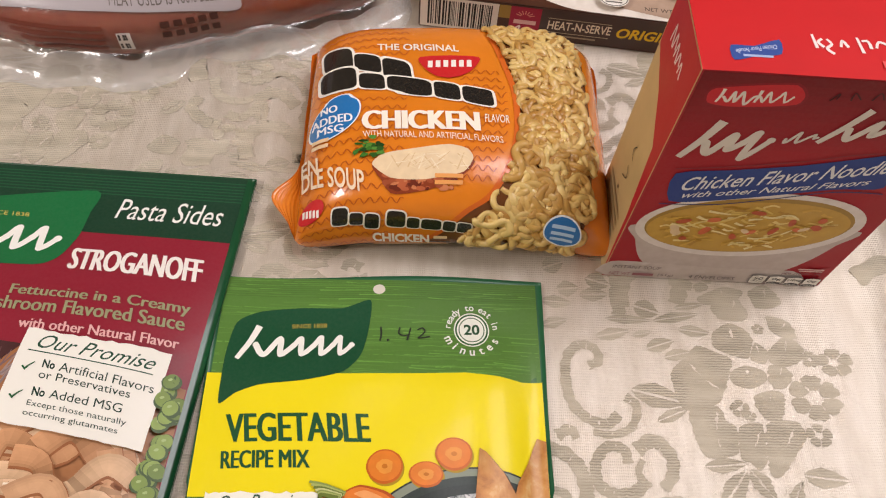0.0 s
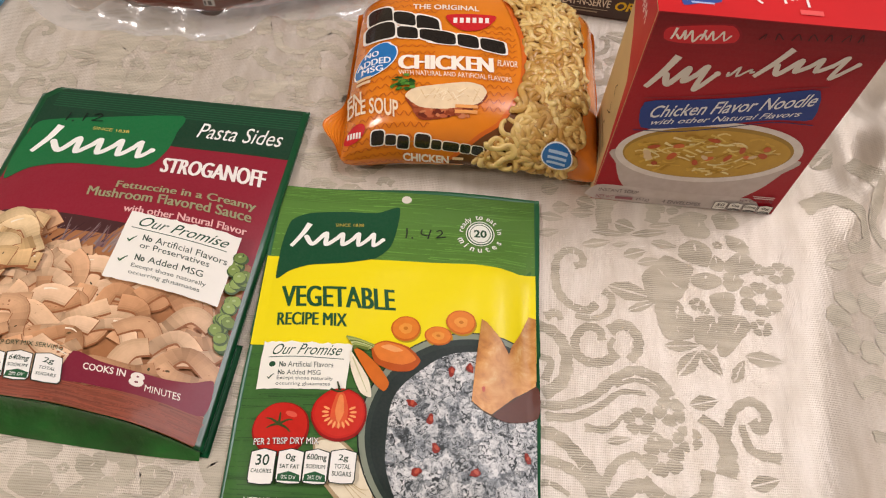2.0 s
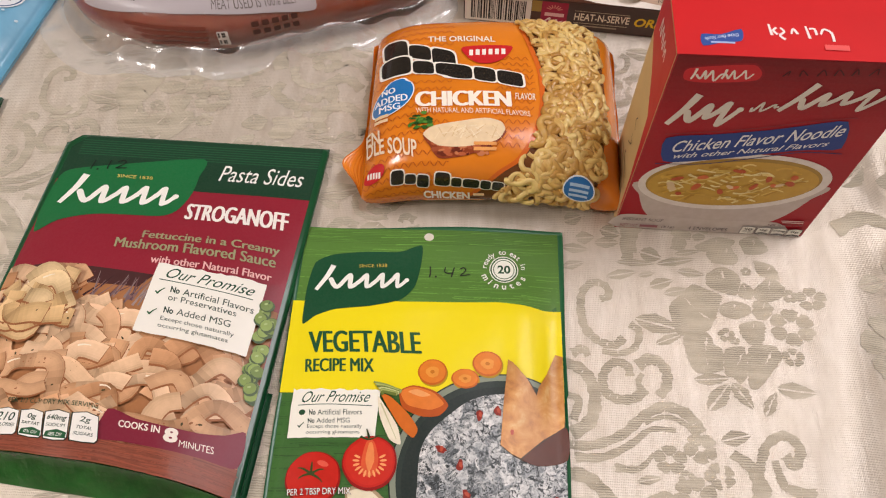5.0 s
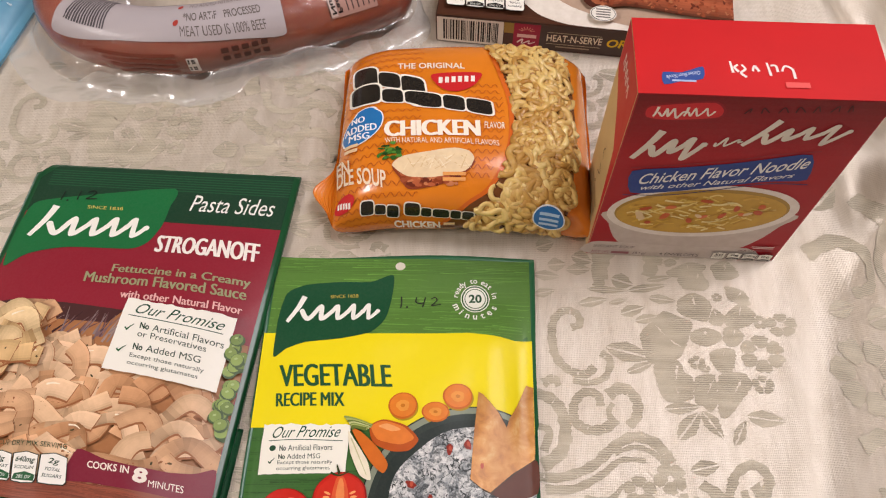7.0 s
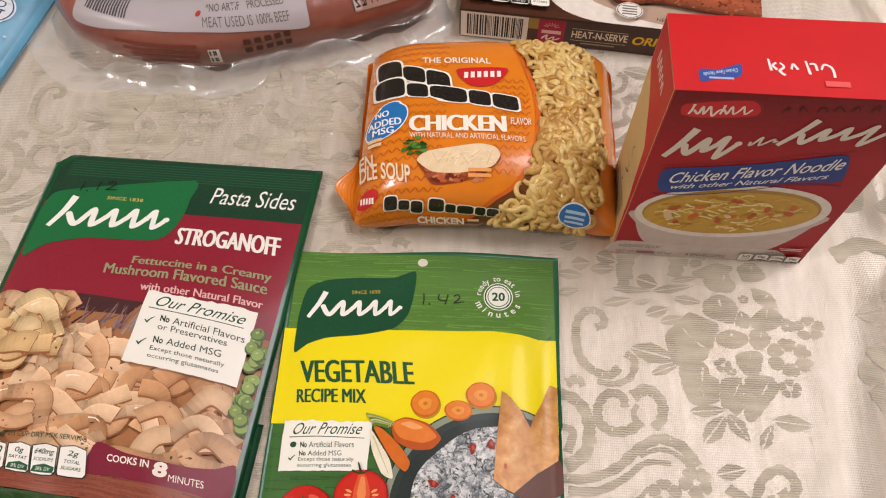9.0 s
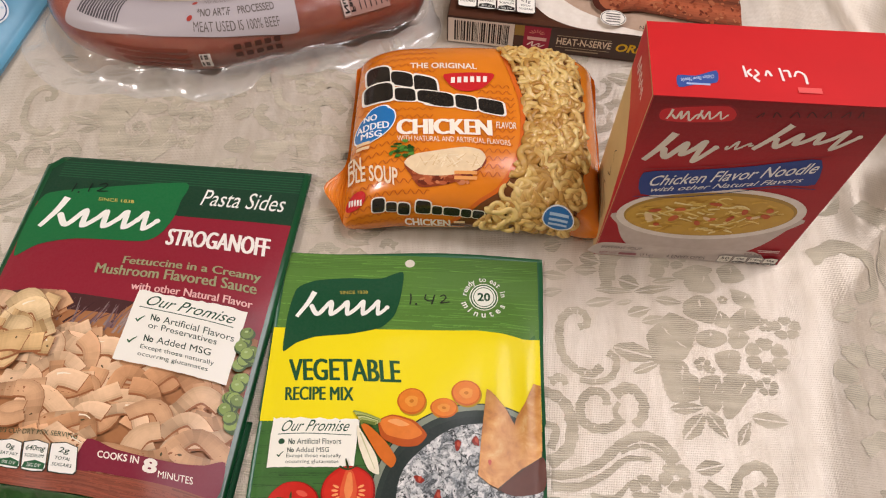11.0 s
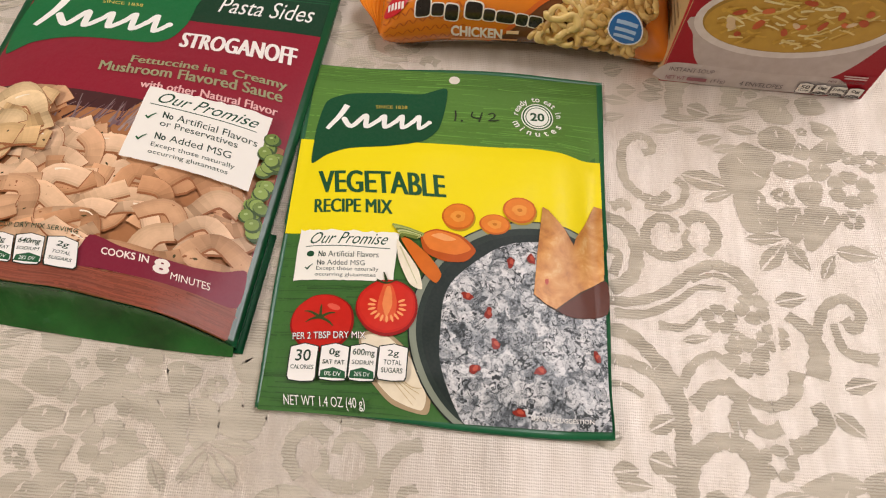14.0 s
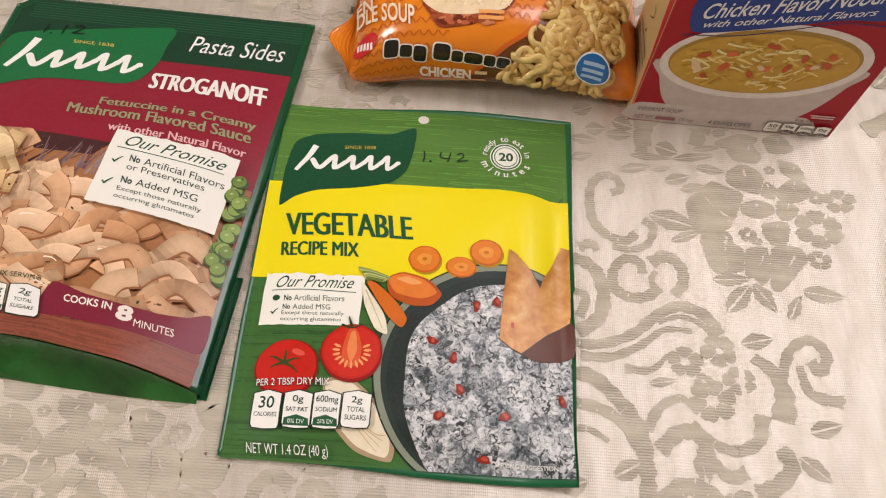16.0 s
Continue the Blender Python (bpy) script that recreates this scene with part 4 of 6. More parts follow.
pr = Print()
pr.z = 0.42
pr.oval(36.9, 63, 7.2, 7.6, "eef0e4").up()
pr.oval(36.9, 63, 6.7, 7.1, "2c5c2c").up()
pr.oval(36.9, 63, 6.0, 6.4, "eef0e4").up()
pr.oval(36.9, 63, 5.3, 5.6, "2c5c2c", n=30).up()
pr.oval(36.9, 63, 4.9, 5.2, "eef0e4", n=30).up()
pr.text("20", (33.8, 60.6), (40.2, 60.8), (33.7, 65.4), "1c4a2a", 0.03)
pr.round_text("ready to eat in", 36.9, 63, 8.6, 172, 8, 4.1, "f0f2e8", 0.012)
pr.round_text("minutes", 36.9, 63, 11.8, -152, -28, 5.0, "f0f2e8", 0.02, True)
pr.done("time_badge", sachet_surface, INK_MATT, sachet, "round white cooking time badge")

pr = Print()
pr.z = 0.42
for x, y, rx, ry in ((4.3, 7.2, 6.6, 6.2), (19.2, 4.6, 6.2, 4.6), (29.2, 12.1, 6.8, 6.0)):
    pr.oval(x + 0.5, y - 0.8, rx, ry, "b0901c").up()
    pr.oval(x, y, rx, ry, "c8641c", wob=0.01).up()
    pr.oval(x, y + 0.2, rx * 0.9, ry * 0.88, "e0802a").up()
    pr.oval(x, y, rx * 0.45, ry * 0.42, "e89a40", wob=0.05).up()
    pr.oval(x, y, rx * 0.16, ry * 0.14, "c8741e", n=10).up()
pr.poly(smooth_closed([(-10, -2.6), (-4, 0.5), (6, -2), (12, -8), (8, -13), (0, -13.5), (-8, -10)]), "b8541c").up()
pr.poly(smooth_closed([(-9.4, -2.8), (-4, -0.2), (5, -2.6), (10, -7.6), (4, -10.5), (-6, -8.6)]), "e07e34").up()
pr.poly(smooth_closed([(-6, -2.6), (-2, -1.4), (4, -3.8), (0, -4.8)]), "eea566").up()
pr.poly(smooth_closed([(-18, -4.5), (-14, -5), (-6, -12), (-1, -19), (-3, -23), (-9, -18)]), "d06c22").up()
pr.poly(smooth_closed([(-19.6, -5), (-17, -8), (-10, -18), (-8, -26), (-13, -24), (-18, -14)]), "ece4cc").up()
pr.stroke([(-18, -8), (-14, -16), (-10, -24)], 0.7, "c8c49a", 0.3).up()
for k in range(7):
    pr.stroke([(-9 - k * 0.4, -2.6 - 0.25 * k), (-16 - k * 0.3, 0.2 - 0.5 * k), (-22 + k * 0.8, 1.6 - 1.0 * k)], 1.5, ("8a9a52", "a8b26a", "6c7c38", "c4c890")[k % 4], 0.9, 4).up()
pr.done("carrots_and_leek_picture", sachet_surface, INK_PHOTO, sachet)

pr = Print()
pr.z = 0.46
pr.poly(smooth_closed([(-30, -46), (-20, -44), (-8, -54), (-2, -66), (-3, -73), (-16, -70), (-26, -60)]), "b09a78").up()
pr.poly(smooth_closed([(-29, -47), (-20, -45.6), (-9, -55), (-3.6, -66), (-5, -71.6), (-16, -68), (-25, -59)]), "ece0c4").up()
for k in range(4):
    pr.stroke([(-27 + k * 2, -50 - k), (-18 + k * 2.5, -60 - k), (-8 + k, -70 + k * 2)], 0.5, "cdb98e", 0.2).up()
tomato(pr, -44.6, -41.6, 12.2, 11.6, False)
pr.up()
tomato(pr, -20.7, -34.4, 11.8, 11.6, True)
pr.done("tomatoes_and_onion_picture", sachet_surface, INK_PHOTO, sachet)

# bowl of dip with crackers
r = random.Random(11)
pr = Print()
pr.z = 0.56
pr.oval(37, -39, 49.4, 46.6, "16201c", n=72).up()
pr.oval(37, -39, 48.8, 46.0, "868e7c", n=72).up()
pr.oval(37.4, -39.4, 46.6, 43.8, "26332e", n=72).up()
pr.oval(37.6, -40, 44.5, 41.5, "1f2b28", n=72).up()
pr.clip(-20, 64.4, -75.4, 30)
pr.done("bowl_picture", sachet_surface, INK_MATT, sachet, "printed dark glazed bowl")
pr = Print()
pr.z = 0.75
pr.oval(41.5, -43.5, 43.0, 42.0, "ffffff", n=160, wob=0.022, seed=4)
pr.clip(-20, 64.4, -75.4, 30)
pr.done("dip_picture", sachet_surface, DIP, sachet, "printed speckled creamy dip")
pr = Print()
pr.z = 0.82
for x, y in ((18, -34), (9.6, -27.5), (26, -12), (40, -19), (21, -46), (13.6, -56), (38, -55), (60, -47), (31, -70), (34, -10)):
    pr.oval(x, y, 2.4, 1.5, "8a2a1e", r.uniform(0, 3), 11, 0.14, int(x)).up()
    pr.oval(x + 0.3, y + 0.3, 1.3, 0.8, "b8503a", r.uniform(0, 3), 9, 0.1, int(y)).up()
pr.done("pepper_bits_picture", sachet_surface, INK_PHOTO, sachet)
pr = Print()
pr.z = 0.86
CHIPS = ([(61.0, 19.5), (56.2, 9.5), (52.4, 2.7), (50, -6), (56, -14), (65, -12), (65.2, 18)], [(38.7, 14.6), (41, 13.2), (47.4, 5.6), (54.1, -6.5), (64.2, -10.9), (64.0, -14.6), (54, -21), (44.0, -29.7), (40, -28), (35.2, -24.5), (36.6, -6)])
for pts in CHIPS:
    pr.poly([(x + 1.2, y - 1.2) for x, y in pts], "4a3420").up()
pr.clip(-20, 64.4, -75.4, 30)
pr.done("cracker_shadow_print", sachet_surface, INK_PHOTO, sachet)
for j, pts in enumerate(CHIPS):
    pr = Print()
    pr.z = 0.98 + 0.1 * j
    pr.poly(pts, "ffffff")
    pr.clip(-20, 64.4, -75.4, 30)
    pr.done("cracker_picture", sachet_surface, CRACKER, sachet, "printed golden cracker")
pr = Print()
pr.z = 1.2
pr.poly(smooth_closed([(45, -30), (54, -22), (65, -15), (65, -29), (52, -32.5)], 4), "5a2c1a").up()
pr.done("cracker_underside_print", sachet_surface, INK_PHOTO, sachet)
pr = Print()
pr.z = 1.3
pr.text("SERVING SUGGESTION", (35.2, -72.2), (58.3, -73.0), (35.1, -70.5), "eceae4", 0.01)
pr.clip(-20, 64.4, -75.4, 30)
pr.done("serving_note", sachet_surface, INK_MATT, sachet, "small white note")

pr = Print()
pr.z = 0.62
torn_card(pr, [(-58.9, -2.0), (-18.9, -2.2), (-19.5, -23.3), (-58.4, -24.3)], "f3f0e4", 2)
pr.text("Our Promise", (-54.4, -8.4), (-23.7, -7.6), (-53.2, -3.2), "1c4a34", 0.0, 0.25)
pr.stroke([(-55.5, -9.5), (-40, -9.0), (-21.9, -9.2)], 0.35, "1c4a34").up()
pr.text("No", (-49.9, -14.1), (-46.9, -14.0), (-50.1, -11.6), "1c3a2c", 0.03)
pr.text("Artificial Flavors", (-46, -14.0), (-26.1, -13.3), (-46.2, -11.5), "1c3a2c")
pr.text("No", (-49.9, -17.7), (-46.9, -17.6), (-50.2, -15.5), "1c3a2c", 0.03)
pr.text("Added MSG", (-46, -17.6), (-31.2, -17.1), (-46.2, -15.4), "1c3a2c")
pr.text("Except those naturally", (-50.0, -20.4), (-25.5, -19.8), (-50.2, -18.3), "1c3a2c")
pr.text("occurring glutamates", (-50.1, -22.9), (-26.3, -22.3), (-50.4, -20.9), "1c3a2c")
pr.oval(-53.2, -12.8, 1.5, 1.3, "1c4a2e", n=14).up()
tick(pr, -53.2, -18.6, 1.3, "1c4a2e")
pr.done("promise_panel", sachet_surface, INK_MATT, sachet, "torn-edged white printed panel")

pr = Print()
pr.z = 1.5
pr.text("PER 2 TBSP DRY MIX", (-54.6, -48.9), (-27.5, -47.7), (-54.9, -46.2), "f2f0ea", 0.015, edge="3a1812")
pr.up()
fact_box(pr, -54.6, -63.8, -44.4, -51.0, (("30", 0.52, 0.86, 0.22), ("CALORIES", 0.30, 0.42, 0.08)))
fact_box(pr, -43.0, -63.0, -33.0, -50.8, (("0g", 0.62, 0.88, 0.3), ("SAT FAT", 0.42, 0.54, 0.1)), "0% DV")
fact_box(pr, -32.2, -62.6, -22.6, -50.4, (("600mg", 0.62, 0.88, 0.08), ("SODIUM", 0.42, 0.54, 0.1)), "26% DV")
fact_box(pr, -21.7, -61.8, -11.4, -49.8, (("2g", 0.60, 0.86, 0.3), ("TOTAL", 0.40, 0.54, 0.18), ("SUGARS", 0.18, 0.32, 0.12)))
pr.text("NET WT 1.4 OZ (40 g)", (-54.3, -74.3), (-24.9, -73.4), (-55.1, -69.4), "eef0e6", 0.008, edge="24381f", edge_w=0.02)
pr.done("nutrition_panel", sachet_surface, INK_MATT, sachet, "row of small white nutrition boxes")

pr = Print()
pr.z = 0.42
pr.oval(-1.1, 80.2, 2.5, 2.2, "d8d2c4", n=20)
pr.done("hang_hole", sachet_surface, INK_MATT, sachet, "round punched hole showing the cloth")
keep_world(sachet)


# ---- stand-up pasta pouch ----
pouch = thing("pasta_pouch", "green and maroon stroganoff pasta pouch lying on the cloth", "food pouch", -0.14, 0.04, 0)
GREEN_FILM = plain("pouch_green_film", "0f4a2a", 0.30, 0.14, 40, 0.2, 0.0006)


def pouch_grid(u, v):
    cut = 0.006 * ease((-0.137 - u) / 0.008) * ease((v - 0.172) / 0.015)
    return pouch_surface(u, v - cut)


sheet("sealed_front", pouch_grid, spread(-0.145, 0.0, 70), spread(0, 0.187, 84), GREEN_FILM, pouch, "dark green film with ribbed seals", closed=0.0015)


def gusset(u, t):
    """The folded bottom, from the raised front edge back down to the cloth."""
    x, y, z = pouch_surface(u, 0.0)
    side = 1 - min(1.0, abs((u + 0.0725) / 0.0725)) ** 2.6
    drop = 0.004 + 0.011 * side
    return (x - 0.0005 + 0.0958 * -drop * t * 0.6, y - drop * (0.25 * t + 0.5 * t * t) + 0.004 * math.sin(t * 3.14) * side, (z - 0.0006) * (1 - t) ** 0.8 + 0.0006 + 0.0007 * side * math.sin(u * 240 + t * 5) * t * (1 - t) * 4)


sheet("bottom_gusset", gusset, spread(-0.1445, -0.0005, 70), spread(0, 1, 16), plain("gusset_film", "1f5822", 0.26, 0.45, 45, 0.3, 0.0030), pouch, "crumpled leaf-green bottom gusset")
sheet("back_panel_seal", lambda u, t: (-0.0765 + 0.9954 * u + 0.0958 * t * 0.1, -0.0535 - 0.0958 * u + t * 0.1, 0.0007 + 0.001 * t), spread(-0.003, 0.0028, 4), spread(-0.008, 0.5, 30), GREEN_FILM, pouch, closed=0.0006)

pr = Print()
pr.poly([(-141.4, 6), (-3.6, 6), (-3.6, 153.2), (-30, 153.0), (-61.5, 152.8), (-100, 154.5), (-141.4, 156)], "8c1a2e").up()
pr.poly([(-141.4, 156), (-100, 154.5), (-61.5, 152.8), (-3.6, 153.2), (-3.6, 186.2), (-134, 186.2), (-141.4, 178)], "0f3a25").up()
pr.done("maroon_front", pouch_surface, INK_FILM, pouch, "maroon printed front under a dark green top")

pr = Print()
pr.z = 0.2
for k in range(7):
    pr.rect(-136, 173.5 + k * 1.6, -3.6, 174.1 + k * 1.6, "1a5434")
pr.done("ribbed_seal", pouch_surface, INK_FILM, pouch)

r = random.Random(21)
pr = Print()
pr.z = 0.25
pr.poly([(-141.6, 0.3), (-4, 0.3), (-4, 88), (-30, 92), (-62, 97), (-95, 99), (-124, 99.6), (-141.6, 97)], "a8724a").up()
pr.poly([(-141.6, 60), (-118, 60), (-100, 90), (-70, 90), (-64, 97.2), (-95, 99), (-124, 99.6), (-141.6, 97)], "4a2c2c").up()
for k in range(60):
    x = r.uniform(-138, -66)
    pr.stroke([(x, r.uniform(80, 86)), (x + r.uniform(-2, 10), r.uniform(90, 97.0))], r.uniform(0.5, 1.4), r.choice(("6a4a4e", "7c6468", "8c7a78", "3a2024", "a08c88")), 0.3, 3)
pr.up()
pr.step = 0.0075
PASTA = ("e2b48c", "dcaa80", "e8c29c", "d09c72", "deb088", "ecc8a4")
for k in range(92):
    y = 90 - k * 0.85 + r.uniform(-5, 5)
    x = r.uniform(-144, -10)
    if x > -24 and y > 48:
        x -= 24
    if y > 76 and x > -98:
        y -= 20
    ribbon(pr, x, max(13, y), r.uniform(24, 38), r.uniform(7.0, 9.5), r.uniform(-1.0, 1.1), r.choice((-1, 1)) * r.uniform(0.4, 1.3), lin(r.choice(PASTA)), r)
for k in range(18):
    a, q = r.uniform(0, 6.28), r.uniform(1, 15)
    ribbon(pr, -116 + q * math.cos(a), 78 + q * 0.75 * math.sin(a), r.uniform(18, 28), r.uniform(8.5, 11), r.uniform(-1.0, 1.2), r.choice((-1, 1)) * r.uniform(0.6, 1.8), lin(r.choice(("ecca98", "eed2a4", "e4c08c"))), r)
for k in range(26):
    y = 44 + 46 * r.random()
    x = -8.2 + r.uniform(-2.2, 3.6)
    pr.oval(x, y, 3.4, 3.0, "3a5220", r.uniform(0, 3), 14).up()
    pr.oval(x - 0.3, y + 0.4, 2.9, 2.5, r.choice(("7c9440", "8aa24c", "6c8436")), r.uniform(0, 3), 14).up()
    pr.oval(x - 0.7, y + 1.0, 0.8, 0.5, "a8bc74", 0.5, 10).up()
pr.clip(-141.6, -3.8, 0.3, 100)
pr.done("pasta_picture", pouch_surface, INK_PHOTO, pouch, "printed picture of creamy ribbon pasta and peas", grid=2.5)

pr = Print()
pr.z = 2.7
pr.poly([(-141.6, 0.2), (-3.8, 0.2), (-3.8, 12.6), (-32.8, 11.3), (-59.4, 7.6), (-80, 5.8), (-104, 4.5), (-141.6, 5.5)], "8e4c38").up()
pale_boards(pr, -141, 0.3, -4, 11, "8a4632", 260, 8, 0.9)
pr.poly(smooth_closed([(-60.7, 25.5), (-48, 22.6), (-36.2, 21.6), (-22, 22.4), (-11.7, 24.8), (-4.2, 28.6), (-4.0, 13), (-18, 11.8), (-32.8, 11.0), (-50.8, 11.0), (-62, 10.4)], 4), "7c1a32").up()
pr.text("COOKS IN", (-53.9, 17.4), (-36.6, 17.6), (-54.6, 20.8), "f0e6da", 0.02)
pr.text("8", (-34.6, 14.4), (-29.0, 14.8), (-35.4, 21.3), "f0e6da", 0.05)
pr.text("MINUTES", (-28.0, 13.8), (-14.0, 15.3), (-28.5, 16.9), "f0e6da", 0.02)
pr.text("PER 2/3 CUP DRY MIX SERVING", (-106, 23.2), (-65.0, 24.4), (-106.6, 25.8), "2c4a32", 0.01)
pr.up()
for k, (lines, foot) in enumerate(((((("210"), 0.5, 0.86, 0.14), ("CALORIES", 0.28, 0.42, 0.08)), ""), ((("0g", 0.60, 0.86, 0.3), ("SAT FAT", 0.42, 0.54, 0.1)), "0% DV"),
                                   ((("640mg", 0.60, 0.86, 0.1), ("SODIUM", 0.42, 0.54, 0.1)), "28% DV"), ((("2g", 0.60, 0.86, 0.3), ("TOTAL", 0.40, 0.52, 0.2), ("SUGARS", 0.18, 0.30, 0.14)), ""))):
    x = -106.5 + k * 11.9
    fact_box(pr, x, 7.0 + 0.2 * k, x + 10.6, 19.4 + 0.4 * k, lines, foot, -3.0)
pr.done("cooking_banner", pouch_surface, INK_FILM, pouch, "maroon banner and white nutrition boxes")

pr = Print()
pr.z = 0.30
leaf_logo(pr, [(-138.5, 120.2), (-141.4, 132.4), (-141.2, 151.1), (-136.8, 162.1), (-106.7, 168.8), (-66.1, 175.0), (-65.3, 163.2), (-65.2, 150.5), (-68.3, 138.6), (-76.1, 133.4), (-108.8, 131.7), (-127.7, 127.2)],
          "126a38", ((-133.3, 139.3), (-71.5, 141.6), (-133.5, 159.5)), "f4f2ea")
pr.text("SINCE 1838", (-108.8, 159.0), (-89.3, 158.6), (-109.3, 161.2), "d8c060")
pr.done("brand_leaf", pouch_surface, INK_FILM, pouch, "green leaf with white brush shapes")

pr = Print()
pr.z = 0.42
pr.text("Pasta Sides", (-54.5, 161.2), (-9.0, 160.8), (-55.5, 171.7), "f2f0ea", 0.0, 0.3)
pr.strong("STROGANOFF", (-62.3, 132.6), (-10.3, 132.4), (-64.0, 143.7), "f2ece4", 0.45)
pr.strong("Fettuccine in a Creamy", (-78.1, 116.8), (-10.2, 116.5), (-79.0, 122.9), "9a9a74", 0.2)
pr.strong("Mushroom Flavored Sauce", (-89.6, 111.2), (-10.6, 110.6), (-90.6, 117.2), "9a9a74", 0.2)
pr.strong("with other Natural Flavor", (-68.5, 103.7), (-10.6, 102.9), (-69.0, 107.8), "e8b4b0", 0.14)
pr.done("title_lettering", pouch_surface, INK_FILM, pouch, "white and pale green title lettering")

pr = Print()
pr.z = 3.0
torn_card(pr, [(-62.8, 102.4), (-11.7, 99.8), (-12.3, 62.9), (-64.0, 67.0)], "f1eee4", 5)
pr.text("Our Promise", (-57.8, 95.4), (-16.8, 92.2), (-56.4, 100.7), "1c4a34", 0.0, 0.25)
pr.stroke([(-60, 94.2), (-40, 92.6), (-16, 90.6)], 0.4, "1c4a34").up()
pr.text("No", (-53.0, 88.0), (-48.6, 87.5), (-53.2, 91.2), "1c3a2c", 0.03)
pr.text("Artificial Flavors", (-47, 87.3), (-14.2, 83.6), (-47.2, 90.7), "1c3a2c")
pr.text("or Preservatives", (-52.9, 84.0), (-21.0, 80.6), (-53.2, 87.0), "1c3a2c")
pr.text("No", (-52.9, 77.3), (-48.4, 77.0), (-53.2, 80.6), "1c3a2c", 0.03)
pr.text("Added MSG", (-46.8, 76.9), (-22.2, 74.9), (-47.0, 80.2), "1c3a2c")
pr.text("Except those naturally", (-53.1, 73.0), (-19.5, 70.1), (-53.4, 75.7), "1c3a2c")
pr.text("occurring glutamates", (-53.2, 69.5), (-21.3, 66.9), (-53.5, 72.1), "1c3a2c")
tick(pr, -58.0, 88.0, 1.8, "1c5a32")
tick(pr, -58.4, 77.1, 1.8, "1c5a32")
pr.done("promise_panel", pouch_surface, INK_FILM, pouch, "torn-edged white printed panel")

pr = Print()
pr.z = 0.55
pr.stroke([(-124.5, 169.5), (-125, 165.5), (-125.2, 163.5)], 0.7, "0c1c14").up()
pr.oval(-121.5, 163.6, 0.6, 0.6, "0c1c14", n=8).up()
pr.stroke([(-116, 170.2), (-116.4, 166.5), (-116.4, 164.2)], 0.7, "0c1c14").up()
pr.stroke([(-112, 169.5), (-109, 170.6), (-107.6, 169), (-110.5, 166.2), (-111.6, 165.2), (-106, 165.6)], 0.7, "0c1c14")
pr.done("marker_writing", pouch_surface, INK_FILM, pouch, "thin black handwriting")
keep_world(pouch)


# ---- instant noodle bag ----
bag = thing("noodle_bag", "puffy orange instant noodle bag with a noodle picture side", "food bag", 0.03, 0.15, 0)
ORANGE = plain("orange_film", "e0801c", 0.24, 0.08, 40, 0.45, 0.0010)


sheet("skin", lambda x, a: noodle_bag_surface(x, a), spread(-0.0370, 0.0970, 80), spread(-1.99, 1.99, 120), ORANGE, bag, "shiny orange film")


def end_seal(side):
    def fn(t, w):
        half, deep, cz, cy = noodle_section(-0.0370 if side < 0 else 0.0970)
        flap = math.exp(-((w + 0.70) / 0.20) ** 2)
        y = cy + w * deep * (1 - 0.10 * t)
        if side < 0:
            x = -0.0370 - (0.0015 + 0.0100 * flap) * t
        else:
            x = 0.0970 + (0.0012 + 0.0050 * flap) * t
        z = cz + 0.0010 * math.sin(w * 9 + side) * t + 0.004 * t * flap + 0.003 * t * ease((w - 0.4) / 0.5)
        return (x, y, max(0.002, z) + 0.0003 * math.sin(t * 40))
    return fn


for sd in (-1, 1):
    sheet("crimped_seal", end_seal(sd), spread(0, 1, 24), spread(-1, 1, 50), ORANGE, bag, closed=0.0006)

RS = (0.001, 0.01)


def bag_skin(x, a):
    return noodle_bag_surface(max(-0.0368, min(0.0968, x)), a)


# the noodle picture side: a dark sheet stands in for shade between noodles
pr = Print()
pr.z = 0.10
arc = [(43, -60), (48.4, -31.5), (52.7, -3.7), (53.2, 27.9), (49.8, 52.8), (42.5, 73.4), (32, 85.6), (21.2, 104), (12, 118)]
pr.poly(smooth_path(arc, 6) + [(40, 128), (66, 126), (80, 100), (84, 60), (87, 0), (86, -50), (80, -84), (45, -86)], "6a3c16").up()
pr.done("noodle_side", bag_skin, INK_BAG, bag, "noodle side of the bag, dark brown for shade between the noodles", grid=(3.0, 5.0), scale=RS, flip=True)

NOODLE = Mat("noodle", 0.34, coat=0.15)
tone = NOODLE.node("ShaderNodeObjectInfo").outputs["Random"]
NOODLE.colour(NOODLE.mix(NOODLE.noise(110, 4), NOODLE.ramp(tone, (0.0, lin("9c6a26")), (0.45, lin("cc9c46")), (1.0, lin("e6c674"))), NOODLE.ramp(tone, (0.0, lin("b4843a")), (1.0, lin("e4ce90")))))
r = random.Random(5)


def in_window(x, a):
    edge = 53.2 - 0.0021 * (a - 14) ** 2 if a < 14 else 53.2 - 0.0034 * (a - 14) ** 2
    return x > max(edge, 20) + 1.2 and x < 88 - 0.0008 * (a - 10) ** 2 and -76 < a < 116


